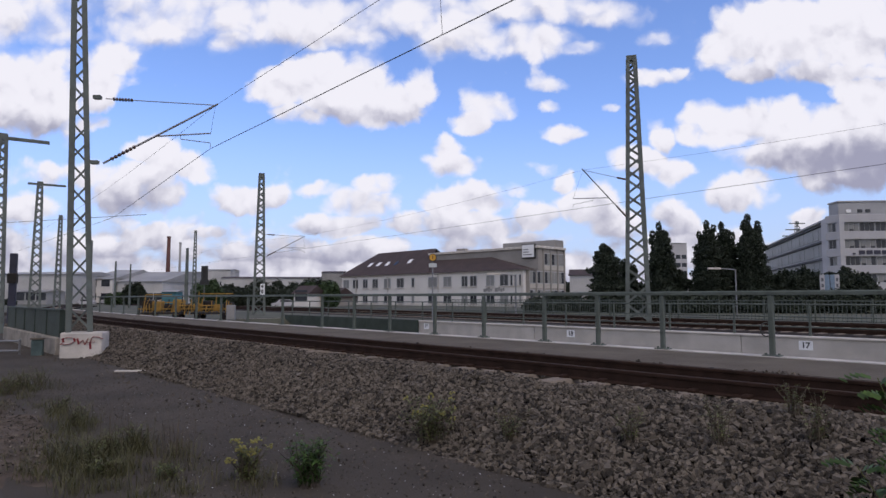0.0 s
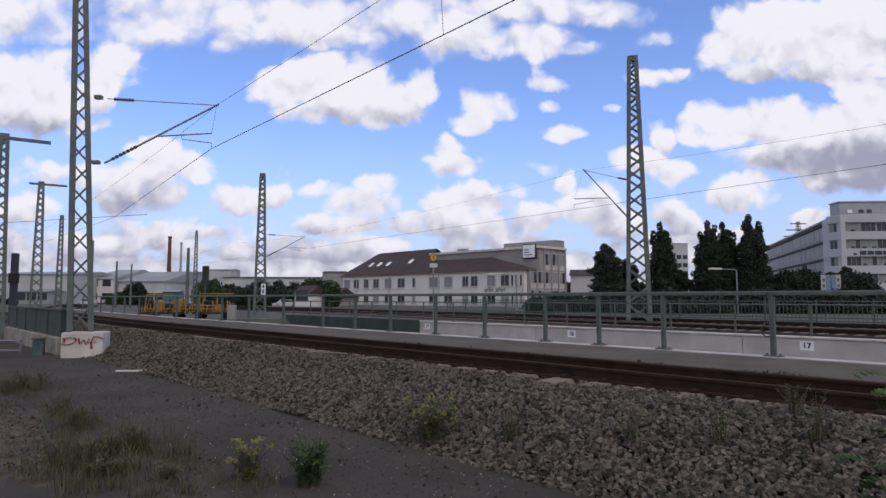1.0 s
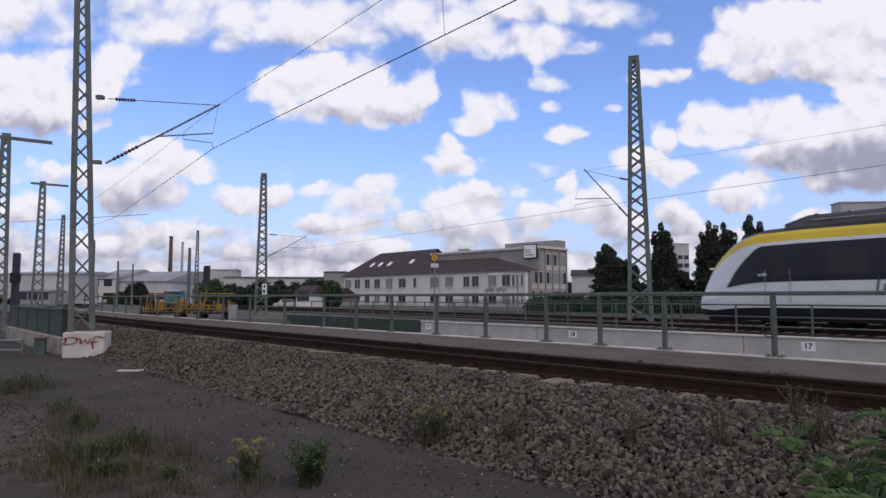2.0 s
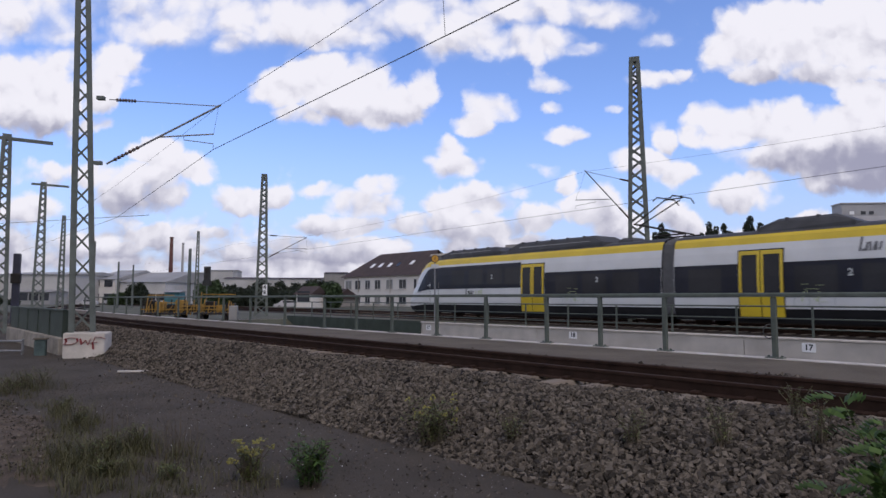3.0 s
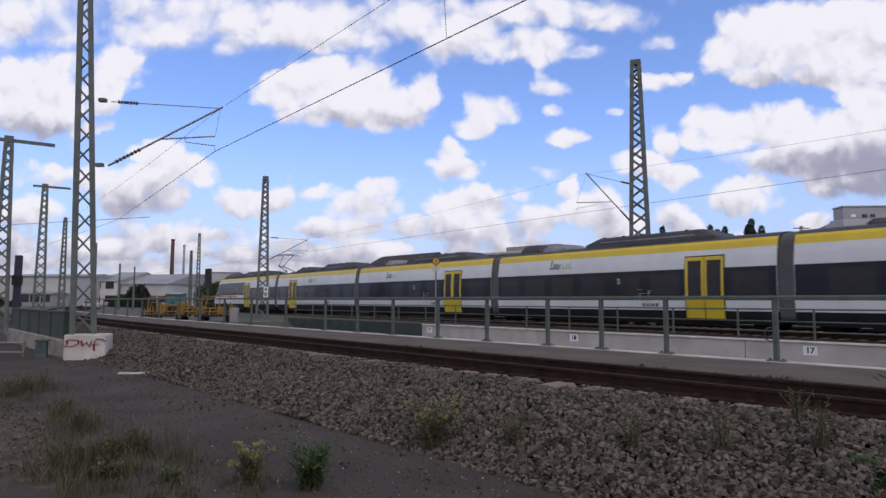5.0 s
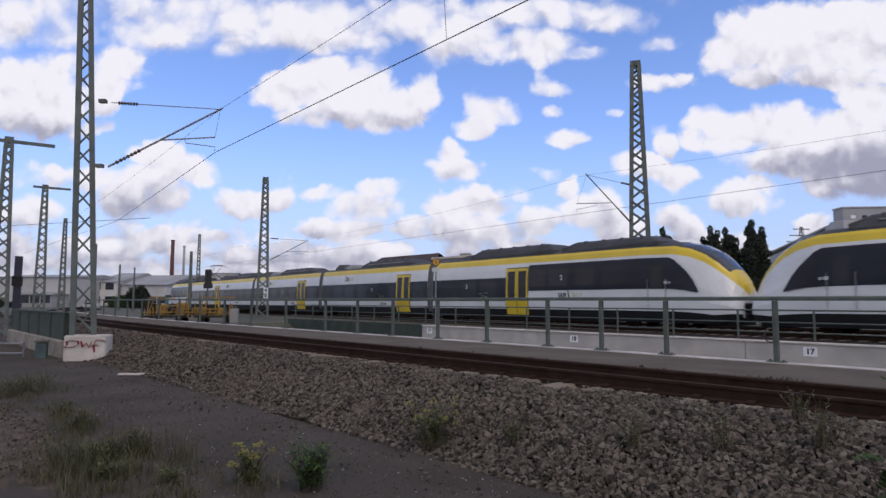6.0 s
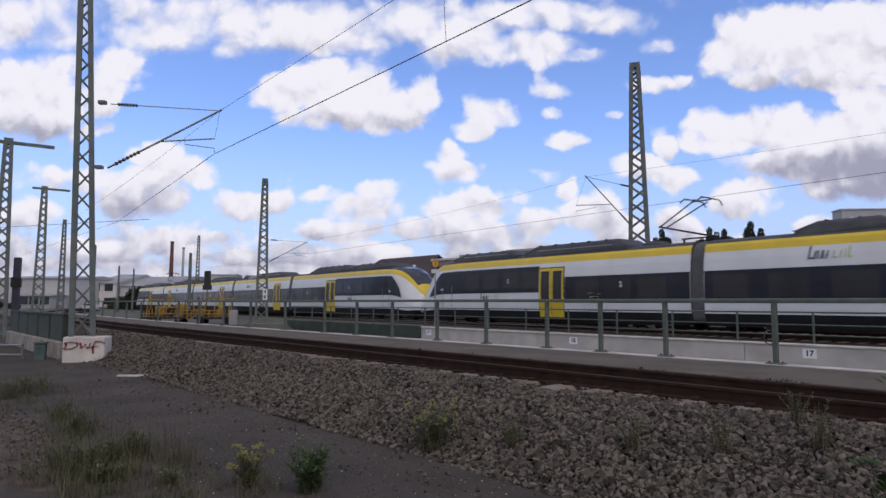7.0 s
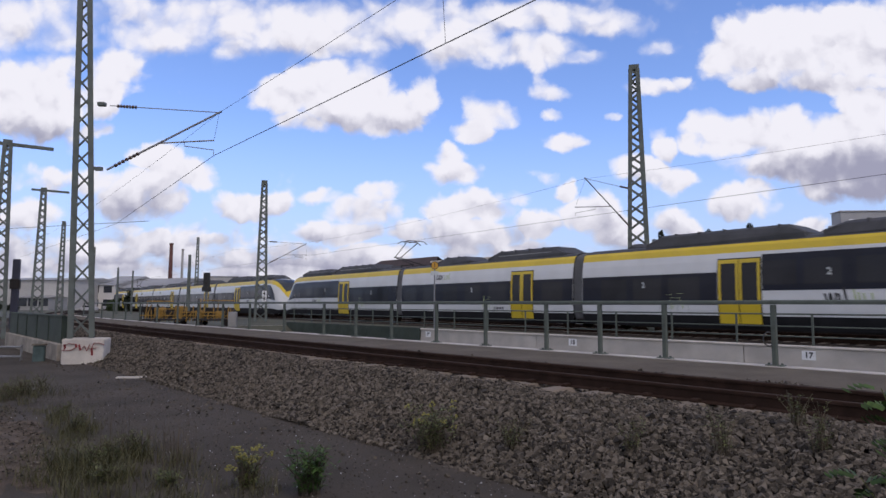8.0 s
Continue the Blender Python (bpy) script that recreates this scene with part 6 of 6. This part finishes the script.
def kilometre_post():
    q = along(24.05, 20.95, 0.34)
    t = thing("line_sign", pose(q.x, q.y, q.z, 0, 0, 5), "round yellow sign on a slim grey post", "sign")
    part("post", Shape().tube([(0, 0, 0), (0, 0, 3.5)], 0.035, 8), [GALV], t)
    ring = Shape().tube([(0, -0.06, 3.35), (0, -0.045, 3.35)], 0.20, 24)
    rd = part("disc", ring, [BLACK_INK], t)
    part("disc_face", Shape().tube([(0, -0.075, 3.35), (0, -0.06, 3.35)], 0.165, 24), [YELLOW_SIGN], t, "yellow disc face")
    lettering("numeral", "1", 0.26, BLACK_INK, t, pose(0, -0.078, 3.35, 90, 0, 0))
    part("plate", Shape().bevelled(-0.2, 0.2, -0.05, -0.035, 2.86, 3.06, 0.005), [PALE_INK], t)


kilometre_post()


def street_lamp():
    t = thing("street_lamp", pose(22.2, 48, 0.3), "pale grey street lamp with a flat arm", "lamp", "street lamps")
    part("post", Shape().tube([(0, 0, 0), (0, 0, 3.5)], 0.06, 8, r1=0.05), [GALV], t)
    part("arm", Shape().tube([(0, 0, 3.5), (-1.2, -0.1, 3.58)], 0.035, 8), [GALV], t)
    part("lantern", Shape().bevelled(-2.15, -1.15, -0.22, 0.02, 3.52, 3.66, 0.04), [CONCRETE_PALE], t)
    return t


lamp_one = street_lamp()
copy_thing(lamp_one, pose(5.4, 47.0, -0.15))


def plank():
    t = thing("plank", pose(-7.0, 14.4, 0.0, 0, 0, 4), "weathered pale plank lying on the asphalt", "plank")
    part("board", Shape().bevelled(-0.36, 0.34, -0.05, 0.06, 0, 0.035, 0.008), [CONCRETE_PALE], t)


plank()


def parked_car(x, y, rz, mat, label):
    t = thing("car", pose(x, y, 0.0, 0, 0, rz), label, "car", "parked cars")
    b = Shape()
    prof = [(-2.1, 0.3), (-2.1, 0.75), (-1.3, 0.9), (-0.8, 1.4), (1.0, 1.42), (1.7, 0.95), (2.1, 0.85), (2.1, 0.3)]
    n = len(prof)
    b.add([(px, yy * (0.86 if pz > 1.2 else 1.0), pz) for yy in (-0.85, 0.85) for px, pz in prof], [tuple(range(n)), tuple(range(2 * n - 1, n - 1, -1))] + [(k, n + k, n + (k + 1) % n, (k + 1) % n) for k in range(n)])
    part("body", b, [mat], t)
    part("side_glass", Shape().box(-0.75, 1.2, -0.83, -0.80, 0.95, 1.33), [WINDOW_DARK], t)
    for wx in (-1.35, 1.35):
        for wy in (-0.85, 0.75):
            part("wheel", Shape().tube([(wx, wy, 0.31), (wx, wy + 0.12, 0.31)], 0.31, 14), [MACHINE_DARK], t)


parked_car(-80, 142, 10, OFFICE_WHITE, "white parked car by the factory yard")
parked_car(-74.5, 142, 170, OFFICE_GREY, "grey parked car by the factory yard")
parked_car(-27.0, 108, 20, OFFICE_WHITE, "white parked car near the shed")


# ======== plants ========
def blades(shape, rng, x, y, h, n, spread, wide, lean=0.35, z=0.0, mat=0):
    for _ in range(n):
        a, r = rng.uniform(0, 6.28), spread * math.sqrt(rng.random())
        px, py = x + r * math.cos(a), y + r * math.sin(a)
        hh, b = h * rng.uniform(0.45, 1.15), rng.uniform(0, 6.28)
        l = hh * lean * rng.uniform(0.2, 1.3)
        ox, oy = math.cos(b), math.sin(b)
        w = wide * rng.uniform(0.6, 1.3)
        sx, sy = -oy * w, ox * w
        shape.add([(px - sx, py - sy, z), (px + sx, py + sy, z), (px + ox * l * 0.35 + sx * 0.8, py + oy * l * 0.35 + sy * 0.8, z + hh * 0.55),
                   (px + ox * l * 0.35 - sx * 0.8, py + oy * l * 0.35 - sy * 0.8, z + hh * 0.55), (px + ox * l, py + oy * l, z + hh * 0.97)], [(0, 1, 2, 3), (3, 2, 4)], mat)


def weed(x, y, z, h, w, label, seed, stems=26, leaf=0.05, flower=0, mats=None, leaves=11):
    """Upright herb: stems with leaves all the way up, some with flower heads."""
    rng = random.Random(seed)
    t = thing("weed", pose(x, y, z), label, "weed", "weeds")
    st, lf, fl = Shape(), Shape(), Shape()
    for i in range(stems):
        a, r = rng.uniform(0, 6.28), w * 0.22 * math.sqrt(rng.random())
        p0 = Vector((r * math.cos(a), r * math.sin(a), 0))
        b, out = rng.uniform(0, 6.28), w * 0.5 * math.sqrt(rng.random())
        hh = h * rng.uniform(0.55, 1.05)
        p1 = p0 + Vector((math.cos(b) * out, math.sin(b) * out, hh))
        mid = p0.lerp(p1, 0.55) - Vector((math.cos(b) * out * 0.2, math.sin(b) * out * 0.2, 0))
        st.tube([p0, mid, p1], 0.005, 4, r1=0.002)
        for k in range(leaves):
            f = rng.uniform(0.12, 1.0)
            q = p0.lerp(mid, f / 0.55) if f < 0.55 else mid.lerp(p1, (f - 0.55) / 0.45)
            c, up = rng.uniform(0, 6.28), rng.uniform(-0.2, 0.9)
            d = Vector((math.cos(c), math.sin(c), up)).normalized()
            s = d.cross(Vector((0, 0, 1))).normalized() * leaf * 0.24
            l = leaf * rng.uniform(0.6, 1.4)
            lf.add([q, q + d * l * 0.45 + s, q + d * l - Vector((0, 0, l * 0.2)), q + d * l * 0.45 - s], [(0, 1, 2, 3)])
        if i < flower:
            for _ in range(7):
                q = p1 + Vector((rng.uniform(-1, 1), rng.uniform(-1, 1), rng.uniform(-0.5, 0.5))) * 0.035
                fl.box(q.x - 0.008, q.x + 0.008, q.y - 0.008, q.y + 0.008, q.z - 0.006, q.z + 0.006)
    mats = mats or (STALK_DRY, WEED_GREEN)
    part("stalk_tuft", st, [mats[0]], t)
    tagged(part("leaf_tuft", lf, [mats[1]], t), kind="stuff")
    if flower:
        tagged(part("flower_tuft", fl, [PETAL], t), "small yellow flowers", kind="stuff")
    return t


DIRT = material("bare_dirt", (0.082, 0.065, 0.052), 0.95, 0, 3.5, 0.6, 0.9, 60, tint=(0.150, 0.115, 0.085), spec=0.15)


def foreground():
    rng = random.Random(77)
    g = Shape()
    for s, p, n, h, wide in ((13.9, 2.2, 26, 0.34, 0.5), (13.2, 1.8, 14, 0.30, 0.4), (10.5, 2.1, 14, 0.22, 0.22), (9.4, 2.05, 22, 0.26, 0.28), (7.25, 1.65, 34, 0.27, 0.32),
                          (7.3, 1.95, 26, 0.26, 0.26), (7.55, 2.25, 20, 0.26, 0.2), (6.5, 1.65, 26, 0.18, 0.40), (6.0, 2.0, 40, 0.15, 0.5), (6.9, 1.4, 22, 0.17, 0.35), (8.2, 1.75, 14, 0.12, 0.5), (11.6, 1.9, 14, 0.14, 0.5), (5.7, 2.4, 12, 0.12, 0.4), (6.9, 2.5, 8, 0.2, 0.12), (8.4, 1.8, 10, 0.14, 0.3)):
        for _ in range(n):
            q = along(s + rng.gauss(0, wide), p + rng.gauss(0, wide * 0.6), 0)
            blades(g, rng, q.x, q.y, h * rng.uniform(0.4, 1.25), 20, 0.11, 0.0028, 0.9)
    tagged(part("grass", g, [GRASS_MIX]), "sparse dry and green grass on the broken asphalt", "grass", kind="stuff")
    d = Shape()
    for s, p, n in ((6.9, 2.55, 26), (7.45, 2.45, 16), (6.95, 2.4, 14), (6.45, 2.2, 8), (7.3, 1.9, 10), (7.75, 2.15, 12), (9.4, 2.0, 8)):
        q = along(s, p, 0)
        blades(d, rng, q.x, q.y, rng.uniform(0.42, 0.62), n, 0.16, 0.0028, 0.22)
    tagged(part("dry_stalks", d, [STALK_DRY]), "tall thin dry stalks standing in the grass", "stalks", kind="stuff")
    for i, (s, p, h, w) in enumerate(((7.2, 1.7, 0.26, 0.4), (7.35, 2.0, 0.28, 0.4), (7.55, 2.25, 0.28, 0.3), (6.6, 1.7, 0.18, 0.35), (9.4, 2.05, 0.26, 0.3), (10.5, 2.1, 0.26, 0.3), (13.8, 2.1, 0.38, 0.5), (14.3, 2.5, 0.36, 0.5), (13.2, 1.8, 0.34, 0.45), (6.1, 2.1, 0.16, 0.3))):
        q = along(s, p, 0)
        weed(q.x, q.y, 0, h, w, "low tangled green weed on the asphalt", 190 + i, 24, 0.04, leaves=12)
    q = along(5.47, 4.75, 0.03)
    weed(q.x, q.y, 0.03, 0.52, 0.62, "yellow-green bushy weed at the foot of the ballast", 101, 60, 0.05, 12, leaves=16)
    q = along(4.55, 5.05, 0.15)
    weed(q.x, q.y, 0.15, 0.34, 0.34, "thin reddish-green weed growing in the ballast", 102, 26, 0.035)
    q = along(5.05, 2.95, 0)
    weed(q.x, q.y, 0, 0.42, 0.44, "fresh green bushy weed on the asphalt", 103, 54, 0.055, 0, (BARK, LEAF_FRESH), 20)
    q = along(5.55, 2.62, 0)
    weed(q.x, q.y, 0, 0.36, 0.32, "weed with pale yellow flower heads", 104, 40, 0.045, 16)
    for i, (s, p, h) in enumerate(((2.6, 5.6, 0.42), (1.9, 5.9, 0.42), (2.2, 6.3, 0.30), (3.3, 5.3, 0.32))):
        q = along(s, p, 0)
        z = float(bank(s, p))
        weed(q.x, q.y, z, h, 0.30, "thin weed standing in the ballast", 110 + i, 18, 0.035)
    lt = Shape()
    for _ in range(420):
        s, p = 3.8 + 8 * rng.random() ** 1.4, rng.uniform(1.4, 4.5)
        q = along(s, p, 0)
        k = rng.choice((0.002, 0.0022, 0.0026, 0.003, 0.005)) * rng.uniform(0.7, 1.2)
        lt.box(q.x - k, q.x + k, q.y - k * 0.7, q.y + k * 0.7, 0.001, 0.001 + k)
    tagged(part("litter", lt, [LITTER]), "scattered white chips on the asphalt", "litter", kind="stuff")
    # a bare strip of dirt and rubble where the asphalt has gone
    dp = Shape()
    ring = []
    for a in np.linspace(0, 2 * math.pi, 121)[:-1]:
        k = 1 + 0.12 * math.sin(5 * a) + 0.10 * math.sin(13 * a + 2) + rng.uniform(-0.10, 0.10)
        ring.append((9.9 + 3.0 * math.cos(a) * k, 1.0 + 0.72 * math.sin(a) * k))
    dp.add([along(9.9, 1.0, 0.02)] + [along(a, b, 0.002) for a, b in ring], [(0, i + 1, (i + 1) % 120 + 1) for i in range(120)])
    tagged(part("dirt_patch", dp, [DIRT]), "bare brown dirt patch in the broken asphalt", "dirt", kind="structure")
    sb = Shape()
    for s, p in ((20.1, 4.5), (19.8, 4.6), (19.4, 4.7)):
        q = along(s, p, 0)
        blades(sb, rng, q.x, q.y, 0.22, 26, 0.12, 0.004, 0.5)
    for s in np.arange(10, 20, 0.9):
        q = along(s, 4.55 + rng.uniform(-0.1, 0.1), 0)
        blades(sb, rng, q.x, q.y, 0.10, 6, 0.12, 0.003, 0.6)
    tagged(part("grass", sb, [GRASS_MIX]), "tufts of grass along the foot of the ballast", "grass", kind="stuff")


foreground()


def swaying_plant():
    """A tall herb close by, rooted beside the camera; it swings in the wind."""
    rng = random.Random(9)
    t = thing("tall_weed", pose(2.05, 2.35, 0), "tall fresh green weed with feathery leaves beside the path", "weed")
    st, lf = Shape(), Shape()
    tips = [(rng.uniform(-0.32, 0.42), rng.uniform(-0.25, 0.28), rng.uniform(0.50, 1.36)) for _ in range(150)]
    for tip in tips:
        p0, p1 = Vector((tip[0] * 0.15, tip[1] * 0.15, 0)), Vector(tip)
        mid = p0.lerp(p1, 0.6) + Vector((-tip[0] * 0.25, 0, 0))
        st.tube([p0, mid, p1], 0.006, 6, r1=0.002)
        for k in range(36):
            f = 0.25 + 0.75 * k / 35
            q = p0.lerp(mid, f / 0.6) if f < 0.6 else mid.lerp(p1, (f - 0.6) / 0.4)
            c = k * 2.4 + rng.uniform(-0.4, 0.4)
            d = Vector((math.cos(c), math.sin(c), rng.uniform(0.05, 0.6))).normalized()
            L = rng.uniform(0.10, 0.19) * (1.15 - 0.5 * f)
            s = d.cross(Vector((0, 0, 1))).normalized()
            # feathery leaf: leaflets along a rib
            for j in range(5):
                g = q + d * L * (j + 1) / 5 - Vector((0, 0, 0.012 * j * j / 5))
                for sg in (-1, 1):
                    e = (d * 0.7 + s * sg).normalized() * L * (0.36 - 0.04 * j)
                    n = Vector((0, 0, 1)) * 0.009 + d * 0.017
                    lf.add([g, g + e * 0.5 + n, g + e, g + e * 0.5 - n], [(0, 1, 2, 3)])
    part("stalk_tuft", st, [WEED_GREEN], t)
    tagged(part("leaf_tuft", lf, [LEAF_FRESH], t), kind="stuff")
    return t


wind_weed = swaying_plant()
rocks("rubble", 1300, (7.2, 12.6), (0.4, 1.75), lambda s, p: 0.012 + 0 * s, 0.013, 6, "small rubble lying on the dirt patch")
rocks("gravel_chips", 5000, (3.6, 15.0), (1.9, 4.6), lambda s, p: 0.003 + 0 * s, 0.0075, 16, "small gravel chips strewn over the asphalt")


# ======== what moves ========
def motions():
    # metres run along the main line by the joint behind the first car
    run = [(0.0, -50.2), (2.8, 11.7), (3.0, 15.95), (3.5, 26.55), (4.0, 37.75), (4.5, 48.5), (6.0, 81.8), (6.5, 93.0), (7.0, 104.1), (7.5, 115.2), (8.0, 126.55)]
    walk(front_train, [(t, laid(u + 20.4, 25.4, 0.55, 37)) for t, u in run])
    walk(rear_train, [(t, laid(u + 20.4 - 89.5, 25.4, 0.55, 37)) for t, u in run])
    # lean of the tall weed towards the view, in degrees
    sway = [(0.0, 5), (0.3, -1), (0.5, -4), (0.8, -3), (1.0, 2), (1.1, 7), (1.2, 13), (1.3, 19), (1.5, 26), (1.7, 29), (2.2, 21), (2.8, 14), (3.0, 14), (3.3, 11), (3.7, 5),
            (4.2, 5), (4.5, 2), (5.2, -2), (5.8, -4), (6.5, 1), (7.2, -3), (7.6, 1), (8.0, 5)]
    walk(wind_weed, [(t, pose(2.05, 2.35, 0, 0.3 * a, -a, 0)) for t, a in sway])


motions()
